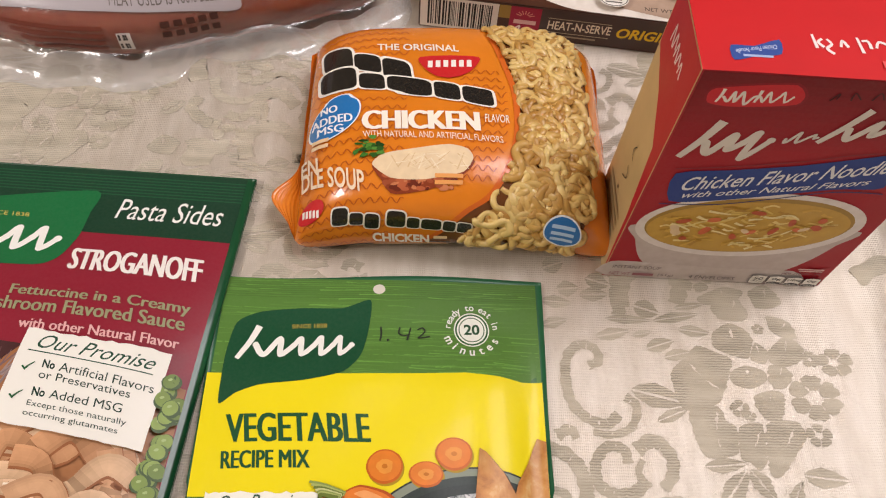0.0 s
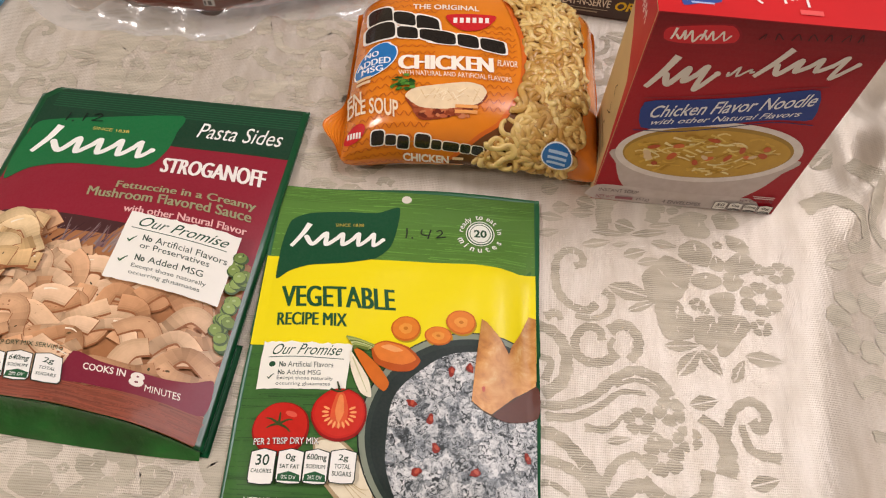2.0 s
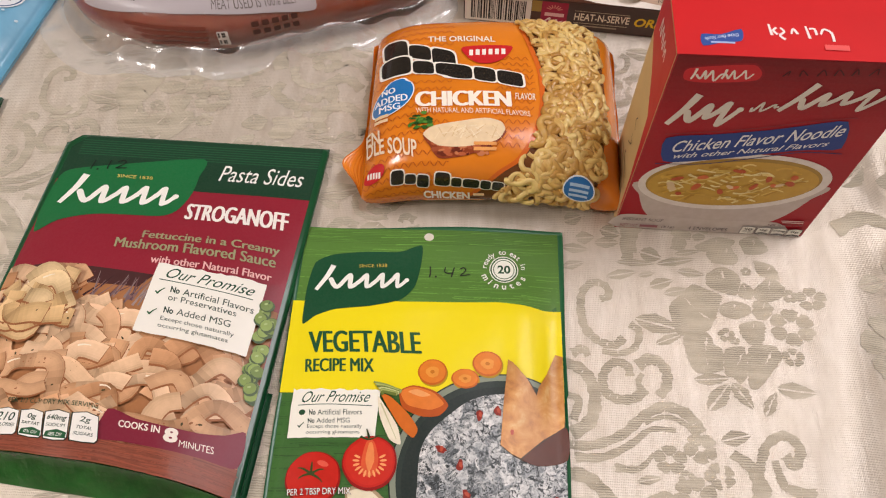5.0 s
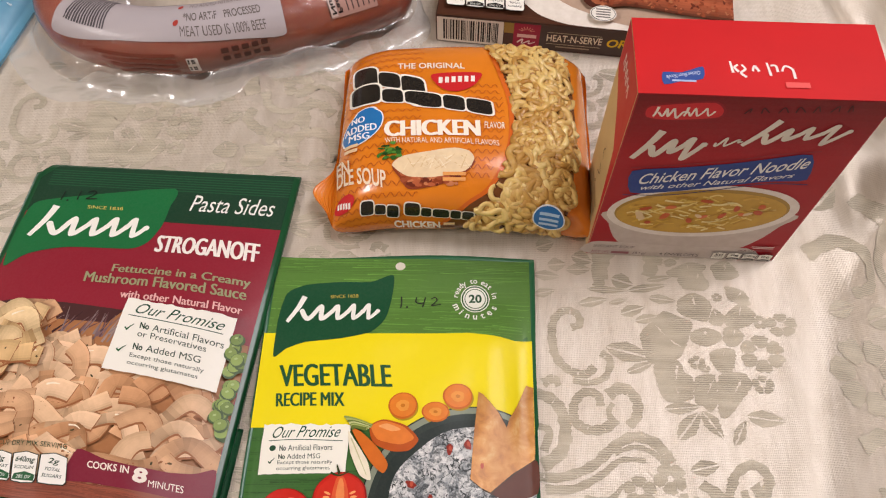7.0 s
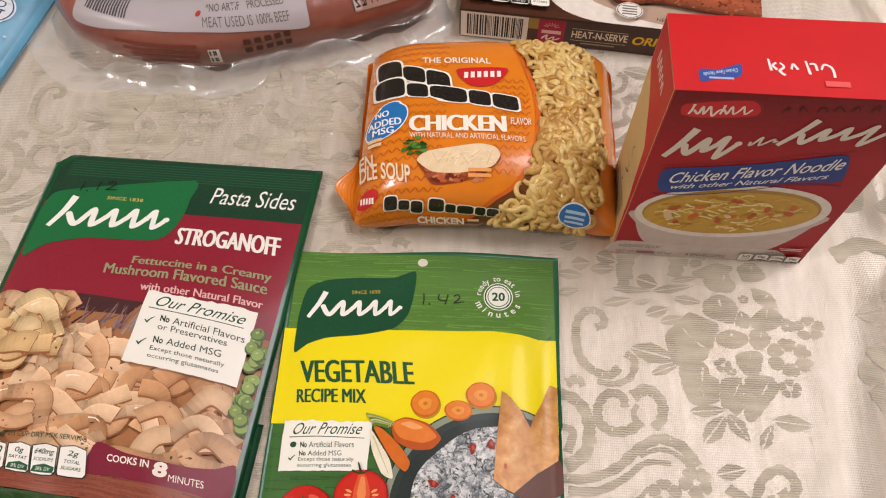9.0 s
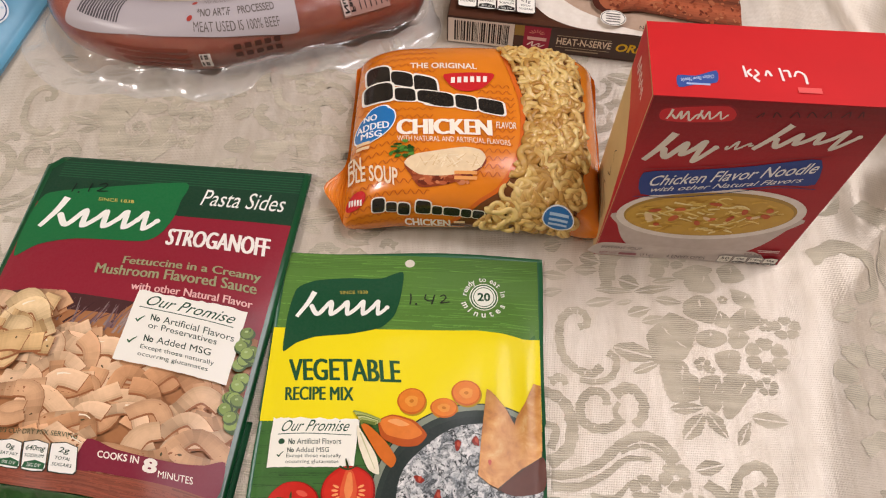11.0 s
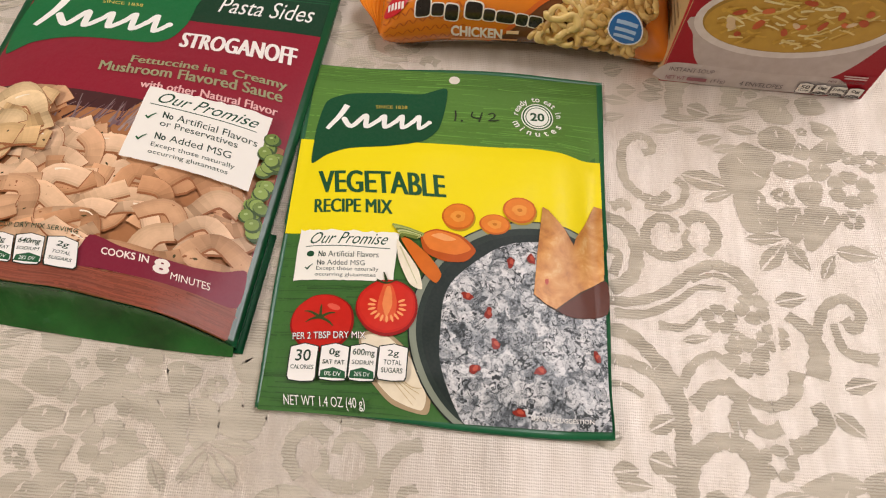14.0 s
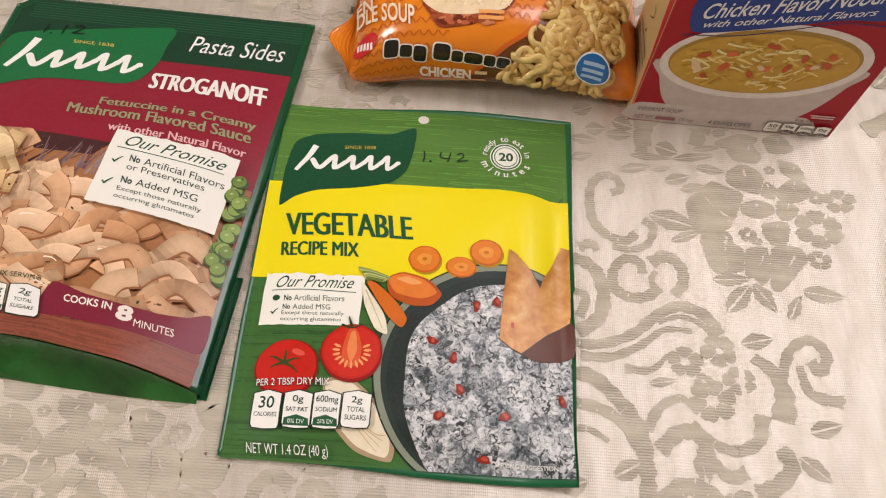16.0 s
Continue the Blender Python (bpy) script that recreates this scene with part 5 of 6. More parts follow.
count = 0
for k in range(900):
    x, a = r.uniform(22, 86), r.uniform(-80, 122)
    if not in_window(x, a):
        continue
    ang, bow, ph, beat = r.uniform(0, 6.283), 1 / r.uniform(3.0, 4.6), r.uniform(0, 6), r.uniform(0.13, 0.20)
    path = []
    px, pa = x, a
    for j in range(r.randint(44, 80)):
        ang += 0.75 * bow * 1.25 * math.sin(j * beat + ph)
        px += 0.75 * math.cos(ang)
        pa += 0.75 * 1.6 * math.sin(ang)
        if not in_window(px, pa):
            break
        path.append((px, pa))
    if len(path) < 16:
        continue
    depth = 0.0018 * count / 150
    rad = r.uniform(0.00125, 0.00155)
    pts = [Vector(bag_skin(px * 0.001, pa * 0.01)) for px, pa in path]
    verts, faces = [], []
    for j, p in enumerate(pts):
        d = (pts[min(j + 1, len(pts) - 1)] - pts[max(j - 1, 0)]).normalized()
        half, deep, cz, cy = noodle_section(p.x)
        nrm = Vector((0, (p.y - cy) * abs((p.y - cy) / deep) ** 3, max(0.006, p.z - cz))).normalized()
        sdv = d.cross(nrm).normalized()
        c0 = p + nrm * (depth + 0.0006 * math.sin(j * 0.5 + ph))
        fat = rad * (0.75 + 0.25 * math.sin(math.pi * j / (len(pts) - 1)))
        for q in range(7):
            b = 6.283 * q / 7
            verts.append(c0 + sdv * (fat * 1.3 * math.cos(b)) + nrm * (fat * 0.8 * math.sin(b)))
        if j:
            o = j * 7
            faces += [(o - 7 + q, o - 7 + (q + 1) % 7, o + (q + 1) % 7, o + q) for q in range(7)]
    faces += [tuple(range(6, -1, -1)), tuple(range(len(verts) - 7, len(verts)))]
    me = bpy.data.meshes.new("noodle")
    me.from_pydata([tuple(v) for v in verts], [], faces)
    for p in me.polygons:
        p.use_smooth = True
    link_mesh("noodle", me, NOODLE.m, bag)
    count += 1
    if count >= 150:
        break


pr = Print()
pr.z = 0.30
for k in range(26):
    a = -78 + k * 8.2
    pts = [(x, a + 2.0 * math.sin(x * 1.5 + k)) for x in spread(-35, 8 if a < 80 else 2, 34)]
    pr.stroke(pts, 0.5, "b8560e", n=2)
    pr.z += 0.002
for k in range(14):
    a = -20 + k * 6.5
    pts = [(x, a + 2.0 * math.sin(x * 1.5)) for x in spread(30, 50 - 0.0030 * (a - 14) ** 2, 16)]
    pr.stroke(pts, 0.45, "b8560e", n=2)
pr.up()
rim = smooth_path(arc, 8)
pr.stroke([(x, y) for x, y in arc], 2.6, "d2641a", n=8).up()
pr.done("wave_pattern", bag_skin, INK_BAG, bag, "fine darker wavy lines", grid=(4.0, 5.0), scale=RS, flip=True)


def blob_word(pr, bl, br, tl, widths, h, edge):
    """A brand word as heavy plain rounded shapes, one a letter."""
    total = sum(w for w, _, _ in widths)
    for grow, col in ((1.0, edge), (0.0, h)):
        x = 0.0
        for w, lo, hi in widths:
            a0, a1 = x / total + 0.006, (x + w) / total - 0.006
            x += w
            pts = []
            for k in range(28):
                t = 2 * math.pi * k / 28
                ca, sa = math.cos(t), math.sin(t)
                qa = math.copysign(abs(ca) ** 0.5, ca)
                qb = math.copysign(abs(sa) ** 0.42, sa)
                a = (a0 + a1) / 2 + (a1 - a0) / 2 * qa * (1 + 0.18 * grow)
                b = (lo + hi) / 2 + (hi - lo) / 2 * qb * (1 + 0.16 * grow)
                pts.append((bl[0] + a * (br[0] - bl[0]) + b * (tl[0] - bl[0]), bl[1] + a * (br[1] - bl[1]) + b * (tl[1] - bl[1])))
            pr.poly(pts, col)
            pr.z += 0.004
        pr.up()


pr = Print()
pr.z = 0.45
pr.text("THE ORIGINAL", (-5.4, -40.6), (29.7, -38.4), (-5.7, -47.5), "f6e6cc", 0.02)
blob_word(pr, (-28.6, -30.3), (10.3, -10.4), (-30.6, -53.8), ((1.15, 0, 1), (1, 0.02, 0.72), (1.05, -0.28, 0.72)), "17130f", "f2ece0")
blob_word(pr, (-29.3, -10.6), (44.7, 11.4), (-30.7, -30.2), ((1.3, 0, 1.05), (0.9, 0, 0.72), (1.5, 0, 0.72), (0.9, 0, 0.72), (1.05, 0, 0.72)), "17130f", "f2ece0")
pr.poly(smooth_closed([(13.0, -32.4), (37.9, -33.8), (35.6, -22), (31, -15.6), (25.4, -13.0), (20, -14.6), (15.4, -21)], 4), "c81e24").up()
for k in range(6):
    pr.rect(16.4 + k * 3.3, -28.6 - 0.3 * k, 18.4 + k * 3.3, -22.2 - 0.3 * k, "f4ece4")
pr.up()
pr.oval(-21.7, 14.6, 11.0, 17.4, "eef4f8", 0.15, 40).up()
pr.oval(-21.7, 14.6, 10.4, 16.4, "1c72b8", 0.15, 40).up()
pr.strong("NO", (-27.6, 8.0), (-20.4, 11.0), (-27.9, 1.6), "f2f6fa", 0.16)
pr.strong("ADDED", (-31.2, 16.2), (-13.6, 22.6), (-31.6, 9.4), "f2f6fa", 0.16)
pr.strong("MSG", (-28.2, 24.6), (-17.0, 29.4), (-28.6, 18.2), "f2f6fa", 0.16)
pr.strong("CHICKEN", (-8.9, 30.6), (37.5, 31.8), (-9.5, 15.4), "fbf0de", 0.7)
pr.text("FLAVOR", (39.9, 24.4), (50.0, 24.0), (39.9, 17.7), "f6e6cc", 0.01)
pr.text("WITH NATURAL AND ARTIFICIAL FLAVORS", (-8.8, 36.4), (47.2, 40.0), (-9.2, 31.6), "f6e6cc", 0.01)
pr.text("EN", (-34.4, 47.4), (-26.2, 55.0), (-35.4, 34.0), "f4dcb8", 0.02)
pr.text("DLE SOUP", (-33.4, 60.0), (-7.2, 73.5), (-34.2, 46.5), "f4dcb8", 0.02)
for k in range(2):
    pr.poly([(-30.5, 26 + k * 4.4), (-23, 30 + k * 4.4), (-23, 33 + k * 4.4), (-30.5, 29 + k * 4.4)], "f0cfa0")
    pr.rect(20, 62.5 + k * 4.0, 31, 65 + k * 4.0, "eaa25a")
pr.done("front_lettering", bag_skin, INK_BAG, bag, "white and black front lettering on orange", grid=(3.0, 4.0), scale=RS, flip=True)

pr = Print()
pr.z = 0.55
pr.poly(smooth_closed([(-4.8, 57), (2, 52), (34.6, 52), (30.9, 63), (20, 71), (10, 74), (3, 74), (-1, 66)], 4), "8c3c1c").up()
r = random.Random(9)
for k in range(60):
    pr.oval(r.uniform(0, 30), 64 + r.uniform(-3, 8), r.uniform(0.6, 2.2), r.uniform(0.8, 2.2), r.choice(("b8603a", "6c2814", "c87c50", "a04e2c")), r.uniform(0, 3), 8)
    pr.z += 0.002
pr.up()
pr.poly(smooth_closed([(-4.8, 56.1), (-0.3, 49.0), (12, 45.5), (25.2, 42.6), (32.6, 45.3), (35.0, 51.9), (30.9, 61.3), (16.4, 66), (3, 65)], 4), "ead2ac").up()
for k in range(40):
    x = r.uniform(0, 30)
    pr.stroke([(x, r.uniform(48, 60)), (x + r.uniform(2, 6), r.uniform(48, 60))], 0.6, r.choice(("f4e4c8", "dcbe92", "f0dcb8")), 0.3, 2)
    pr.z += 0.002
pr.up()
for k in range(34):
    a, q = r.uniform(0, 6.28), r.uniform(0.5, 5.4)
    pr.oval(-6 + q * 1.1 * math.cos(a), 44 + q * 1.5 * math.sin(a), r.uniform(0.8, 1.8), r.uniform(1.0, 2.2), r.choice(("2c5a1c", "3f7426", "558a34", "1f4214")), r.uniform(0, 3), 9, 0.12, k)
    pr.z += 0.003
pr.done("chicken_and_parsley_picture", bag_skin, INK_PHOTO, bag, grid=(3.0, 4.0), scale=RS, flip=True)

pr = Print()
pr.z = 0.45
blob_word(pr, (-20.9, 91.4), (35.6, 102.0), (-20.5, 79.6), ((1.05, 0, 1), (0.9, 0, 0.72), (0.95, -0.25, 0.72), (0.35, 0.4, 0.42), (1.2, 0, 1), (0.85, 0, 0.72), (1.3, 0, 0.72), (0.85, 0, 0.72), (0.95, 0, 0.72)), "17130f", "f2ece0")
pr.text("CHICKEN", (-4.2, 110.5), (19.0, 113.6), (-4.5, 101.0), "fbf0de", 0.04)
pr.rect(20.5, 105, 26, 108, "f0cfa0")
pr.rect(-4, 113.4, 26, 115.4, "eaa25a")
pr.oval(-29.0, 77.0, 5.4, 7.2, "c81e24", 0.25, 22).up()
for k in range(5):
    pr.rect(-32.6 + k * 1.5, 73.6 + k * 0.9, -31.6 + k * 1.5, 78.4 + k * 0.9, "f4ece4")
pr.done("lower_lettering", bag_skin, INK_BAG, bag, "small repeated lettering near the lower edge", grid=(2.5, 3.0), scale=RS, flip=True)
pr = Print()
pr.z = 3.6
pr.oval(71.7, 91.0, 8.0, 10.4, "e8eef4", -0.1, 30).up()
pr.oval(71.7, 91.0, 7.4, 9.4, "1c6ab0", -0.1, 30).up()
for k in range(3):
    pr.rect(67, 86.0 + k * 4.2, 76.5, 88.2 + k * 4.2, "a8c8e6")
pr.done("lower_badge", bag_skin, INK_BAG, bag, "small round blue badge", grid=(2.5, 3.0), scale=RS, flip=True)
pr = Print()
pr.z = 0.2
pr.poly([(-30, 122), (-10, 117), (10, 119), (30, 124), (50, 127), (70, 122), (84, 116), (84, 150), (-30, 150)], "cfc6ba")
pr.done("pale_underside", bag_skin, INK_BAG, bag, "pale silvery underside of the film", grid=(4.0, 4.0), scale=RS, flip=True)
keep_world(bag)


# ---- soup carton ----
carton = thing("soup_carton", "upright red instant soup carton standing on the cloth", "food box", 0.14, 0.11, 0)
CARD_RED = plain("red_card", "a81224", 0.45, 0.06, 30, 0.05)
CARD_TAN = plain("tan_card", "c4a878", 0.55, 0.08, 40)
# lit copy of the carton red: light from above is in the lid colour
CARD_TOP = plain("lit_lid_red_card", "c8181c", 0.58, 0.06, 24, 0.0, 0.0004, 0.25)
BW, BH, BD = BOX["w"], BOX["h"], BOX["d"]


def slab(name, fn, w, h, material, thick=0.0006, label=""):
    return sheet(name, lambda u, v: fn(u, v, 0.0), spread(0, w, 12), spread(0, h, 12), material, carton, label)


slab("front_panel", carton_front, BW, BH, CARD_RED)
slab("lid", lambda u, v, o: tuple(a + b for a, b in zip(carton_top(u, v, o), (0, 0, 0.0002 * math.sin(math.pi * v / BD) + 0.0001 * math.sin(u * 80)))), BW, BD, CARD_TOP, label="red lid, coloured brighter as lit from above")
slab("side_panel", lambda u, v, o: carton_side(BD - u, v, o), BD, BH, CARD_TAN, label="tan side panel with a red top")
slab("side_panel", lambda u, v, o: tuple(Vector(carton_side(u, v, o)) + (Vector(carton_front(BW, 0)) - Vector(carton_front(0, 0)))), BD, BH, CARD_TAN)
slab("back_panel", lambda u, v, o: tuple(Vector(carton_front(BW - u, v)) + Vector(carton_side(BD, 0)) - Vector(carton_side(0, 0))), BW, BH, CARD_RED)

pr = Print()
pr.step = 0.012
pr.z = 0.06
pr.rect(0.6, 0.6, 94, 120.4, "a40e22").up()
# shade painted into the red, deeper towards the top edge
for k in range(9):
    pr.rect(0.6, 88 + k * 3.6, 94, 121, shade("a40e22", 1 - 0.054 * (k + 1))).up()
pr.clip(0.4, 94.1, 0.4, 120.6)
pr.poly(smooth_closed([(4.3, 111.4), (6.1, 114.8), (18, 117), (30.2, 118), (35, 113.4), (34.1, 108.8), (24, 107), (12.9, 106.0), (5.6, 107.3)], 3), "8c0f20").up()
pr.poly(smooth_closed([(5.0, 111.4), (6.6, 114.1), (18, 116.2), (29.8, 117.2), (34, 113.2), (33.2, 109.4), (24, 107.7), (12.9, 106.8), (6.2, 107.9)], 3), "cc2430").up()
plain_word(pr, (8.2, 108.4), (31.4, 110.0), (7.8, 114.0), ((0.2, 0, 1), (0.1, 0, 0.75), (0.2, -0.2, 0.75), (0.14, 0, 0.9), (0.18, 0, 0.75), (0.18, 0, 0.75)), "eee6de", 0.0)
pr.done("front_print", carton_front, INK_CARD, carton, "red front with shade painted into its upper part")

pr = Print()
pr.z = 0.35
SC = "e0d8d0"
plain_word(pr, (6.5, 82.0), (33, 88.0), (8.5, 99.0), ((0.42, 0.0, 1.0), (0.26, 0.1, 0.56), (0.32, -0.22, 0.56)), SC, 0.5)
plain_word(pr, (36, 91.5), (46.5, 94.0), (37, 98.0), ((0.2, 0.1, 0.4), (0.6, 0.0, 0.8), (0.2, 0.2, 0.5)), SC, 0.5)
plain_word(pr, (48.5, 93.6), (86, 99.5), (50.5, 108.0), ((0.3, 0.0, 1.0), (0.2, 0.12, 0.56), (0.24, 0.1, 0.56), (0.26, -0.2, 0.58)), SC, 0.5)
pr.done("brand_script", carton_front, INK_CARD, carton, "white brush script shapes")

pr = Print()
pr.z = 0.35
pr.poly(smooth_closed([(8.0, 73.0), (26.3, 77.0), (48.0, 81.6), (62, 85.5), (77.4, 88.6), (82.2, 71.6), (70, 70), (61.5, 68.6), (40.8, 62.9), (26, 59.0), (10.6, 57.0)], 3), "24408c").up()
pr.stroke([(7, 75.5), (27, 79.2), (48, 83.8), (62, 88), (80, 91)], 0.5, "8c2434").up()
pr.stroke([(7.5, 55), (28, 57), (46, 62.2), (66, 68), (84, 68)], 0.5, "24306c").up()
pr.text("Chicken Flavor Noodle", (12.3, 63.6), (78.6, 79.6), (12.6, 71.4), "e4e6ec", 0.01, 0.2)
pr.text("with other Natural Flavors", (14.0, 59.4), (75.5, 73.0), (14.4, 63.0), "e4e6ec", 0.008, 0.2)
pr.done("flavour_banner", carton_front, INK_CARD, carton, "blue banner with white slanted lettering")

r = random.Random(31)
pr = Print()
pr.z = 0.2
pr.poly(smooth_closed([(5, 41), (6, 30), (11, 17), (19, 9.5), (45, 6.5), (71, 10), (80, 20), (85.5, 33), (87, 44)], 5), "c8bcb8").up()
pr.poly(smooth_closed([(0.8, 0.8), (0.8, 12), (14, 13), (45, 11.4), (78, 12), (90, 2), (90, 0.8)], 3), "cfc4c0").up()
pr.poly([(93.6, 0.7), (93.6, 16), (80, 13), (87, 4), (88, 0.7)], "a40e22").up()
pr.oval(46, 43.5, 42.8, 21.8, "e6dedb", 0.09, 60).up()
pr.oval(45.6, 43.8, 39.0, 18.6, "a8863c", 0.09, 60).up()
pr.oval(45.6, 42.8, 38.0, 17.2, "c9a044", 0.09, 60).up()
for k in range(110):
    a, q = r.uniform(0, 6.283), math.sqrt(r.random()) * 0.86
    x, y = 45.6 + 37 * q * math.cos(a), 43.0 + 16.4 * q * math.sin(a) + 0.09 * 37 * q * math.cos(a)
    g = r.uniform(-0.5, 0.9)
    l = r.uniform(4, 9)
    if ((x - 45.6) / 34) ** 2 + ((y - 43 - 0.09 * (x - 45.6)) / 14.5) ** 2 > 1:
        continue
    pr.stroke([(x - l / 2 * math.cos(g), y - l / 2 * math.sin(g)), (x, y + r.uniform(-1.4, 1.4)), (x + l / 2 * math.cos(g), y + l / 2 * math.sin(g))], r.uniform(0.9, 1.8), r.choice(("e2c468", "d8b04c", "ecd68c", "b88c34", "f0e2a8")), 0.7, 4)
    pr.z += 0.003
for k in range(16):
    a, q = r.uniform(0, 6.283), math.sqrt(r.random()) * 0.8
    pr.oval(45.6 + 36 * q * math.cos(a), 43 + 15 * q * math.sin(a) + 3 * q * math.cos(a), r.uniform(1.6, 3.4), r.uniform(1.0, 1.9), r.choice(("cc6438", "d87444", "c05a34", "e2c8a0")), r.uniform(0, 3), 9, 0.06, k)
    pr.z += 0.003
pr.up()
pr.text("INSTANT SOUP", (2.4, 8.0), (22.6, 8.2), (2.4, 10.6), "6a5a5c", 0.0)
pr.text("NET WT", (2.2, 2.4), (11.0, 2.4), (2.2, 5.0), "a0606a")
pr.text("(51g)", (23, 2.4), (29.5, 2.4), (23, 5.0), "6a5a5c")
pr.rect(12, 2.6, 21, 4.8, "a06870")
pr.text("4 ENVELOPES", (36.3, 2.6), (56.0, 2.6), (36.3, 5.4), "5a5054")
pr.text("PER ENVELOPE", (74, 9.6), (90.5, 10.2), (74, 11.2), "6a4a50")
pr.rect(79, 14.2, 90, 15.0, "d8b8b8")
pr.rect(80, 12.8, 90, 13.6, "d8b8b8")
pr.up()
for k, wd in enumerate(("50", "0g", "510mg", "0g")):
    fact_box(pr, 62.6 + k * 7.6, 1.6, 69.2 + k * 7.6, 8.0, ((wd, 0.45, 0.82, 0.2 if k != 2 else 0.06), ("CALORIES", 0.22, 0.34, 0.14)) if k == 0 else ((wd, 0.5, 0.84, 0.2 if k != 2 else 0.06),), "" if k == 0 else "DV", ink="3a3436", foot_col="4a4446", edge="4a4044")
pr.done("bowl_of_soup_picture", carton_front, INK_PHOTO, carton, "printed white bowl of yellow noodle soup")

pr = Print()
pr.z = 0.35
for k in range(7):
    x = 42 + k * 6.2
    pr.stroke([(x, 112 + k * 0.5), (x + r.uniform(0, 2), 115 + k * 0.6), (x + r.uniform(1, 4), 112.5 + k * 0.5)], 0.6, "4a1018", 0.4, 5).up()
pr.done("marker_scribble", carton_front, INK_CARD, carton, "faint dark handwriting")

pr = Print()
pr.step = 0.01
pr.z = 0.32
pr.poly(smooth_closed([(9.8, 10.2), (17, 10.4), (25.1, 13.6), (24.7, 7.6), (17, 6.2), (9.9, 4.3)], 3), "2c4c98").up()
pr.text("Chicken Flavor Noodle", (23.8, 11.4), (11, 8.6), (23.8, 9.6), "d0dcf0")
pr.rect(13, 5.9, 22, 6.8, "a8b8dc")
pr.up()
for pts in ([(59, 9), (58.6, 13.5), (56, 15), (54.6, 12.4)], [(53, 12), (52.6, 15), (50.6, 15)], [(50.2, 10), (49.4, 16.4)], [(46, 12), (44.6, 14.6), (43.6, 12)],
            [(41, 9), (39.2, 11), (41, 13), (39.8, 15)], [(38.4, 11.5), (37, 13.5), (38.4, 15)], [(36.2, 11), (35.6, 16.6)]):
    pr.stroke(pts, 1.1, "f2e4e0", 0.8, 6).up()
pr.rect(55, 4.6, 64, 7.2, "e85a58")
pr.done("lid_print", carton_top, INK_CARD, carton, "small upside-down lid print")

pr = Print()
pr.z = 0.1
pr.poly([(-37.4, 96), (-22, 88), (-8, 76), (-3.2, 40), (-1.6, 8), (-0.6, 0.6), (-0.6, 120.4), (-37.4, 120.4)], "b4182a").up()
for k in range(5):
    pr.stroke([(-12 - k * 3.6, 104 + (k % 2) * 2), (-14 - k * 3.6, 109 + k * 0.6), (-15 - k * 3.6, 104)], 1.0, "e4ccc8", 0.7, 5).up()
pr.stroke([(-19, 62), (-21, 58), (-18, 55)], 0.5, "3a3428").up()
pr.stroke([(-20, 50), (-17, 46), (-22, 42)], 0.5, "3a3428").up()
pr.oval(-21, 35, 0.8, 0.8, "3a3428", n=8).up()
for k in range(5):
    pr.rect(-34, 14 + k * 4, -8, 15.4 + k * 4, "a08a62")
pr.done("side_print", lambda u, v: carton_side(-u, v), INK_CARD, carton, "red corner and handwriting on tan card")
keep_world(carton)


# ---- breakfast sausage carton lying flat ----
flat = thing("sausage_carton", "flat dark brown breakfast sausage carton lying on the cloth", "food box", 0.1, 0.29, 0)
CARD_BROWN = plain("brown_card", "3c2418", 0.4, 0.15, 40, 0.15)
FW, FH, FD = FLAT["w"], FLAT["h"], FLAT["d"]


def flat_box(u, v, w):
    c, s = math.cos(FLAT["turn"]), math.sin(FLAT["turn"])
    return (FLAT["x0"] + c * u - s * v, FLAT["y0"] + s * u + c * v, w)


bm = bmesh.new()
vs = [bm.verts.new(flat_box(u, v, w)) for w in (0.0, FH) for v in (0, FD) for u in (0, FW)]
for f in ((0, 2, 3, 1), (4, 5, 7, 6), (0, 1, 5, 4), (2, 6, 7, 3), (0, 4, 6, 2), (1, 3, 7, 5)):
    bm.faces.new([vs[k] for k in f])
bmesh.ops.bevel(bm, geom=bm.edges[:], offset=0.0005, segments=2, affect="EDGES")
part("box_body", bm, CARD_BROWN, flat, smooth=False)
r = random.Random(17)
pr = Print()
pr.z = 0.06
pr.rect(0.8, 0.8, 40.4, 20.2, "ded6ca").up()
x = 4.5
while x < 37.5:
    w = r.choice((0.35, 0.35, 0.7, 1.05))
    pr.rect(x, 2.6, x + w, 18.6, "1c1a18")
    x += w + r.choice((0.35, 0.5, 0.8))
pr.rect(40.6, 0.8, 46.4, 12, "4a2c1c")
pr.rect(40.6, 12, 46.4, 20.2, "9a7c34")
pr.rect(46.4, 1.0, 62.0, 20.2, "9c1c38").up()
for k in range(7):
    a = radians(20 + k * 23)
    pr.stroke([(54 + 2.2 * math.cos(a), 14 + 1.6 * math.sin(a)), (54 + 5 * math.cos(a), 14 + 4 * math.sin(a))], 0.5, "d88a78", n=2)
pr.rect(48.6, 9.4, 60, 12.0, "e0b4ac")
pr.stroke([(49, 5), (52, 8), (52, 4.6), (56, 7), (56, 4.6), (59.6, 6.4)], 1.0, "ecd8d0", 0.6).up()
pr.text("HEAT-N-SERVE", (66.2, 8.2), (98.5, 8.6), (66.2, 13.8), "e2d4b8", 0.015)
pr.rect(66, 15.2, 98, 15.6, "b8a888")
pr.rect(66, 6.2, 98, 6.6, "b8a888")
pr.rect(72, 3.8, 92, 4.8, "9a8a70")
pr.text("ORIGINAL", (101.4, 7.6), (140, 8.0), (101.4, 14.2), "e0b81e", 0.03, 0.15)
pr.done("front_edge_print", flat_front, INK_CARD, flat, "barcode, badge and lettering on brown")
pr = Print()
pr.z = 0.06
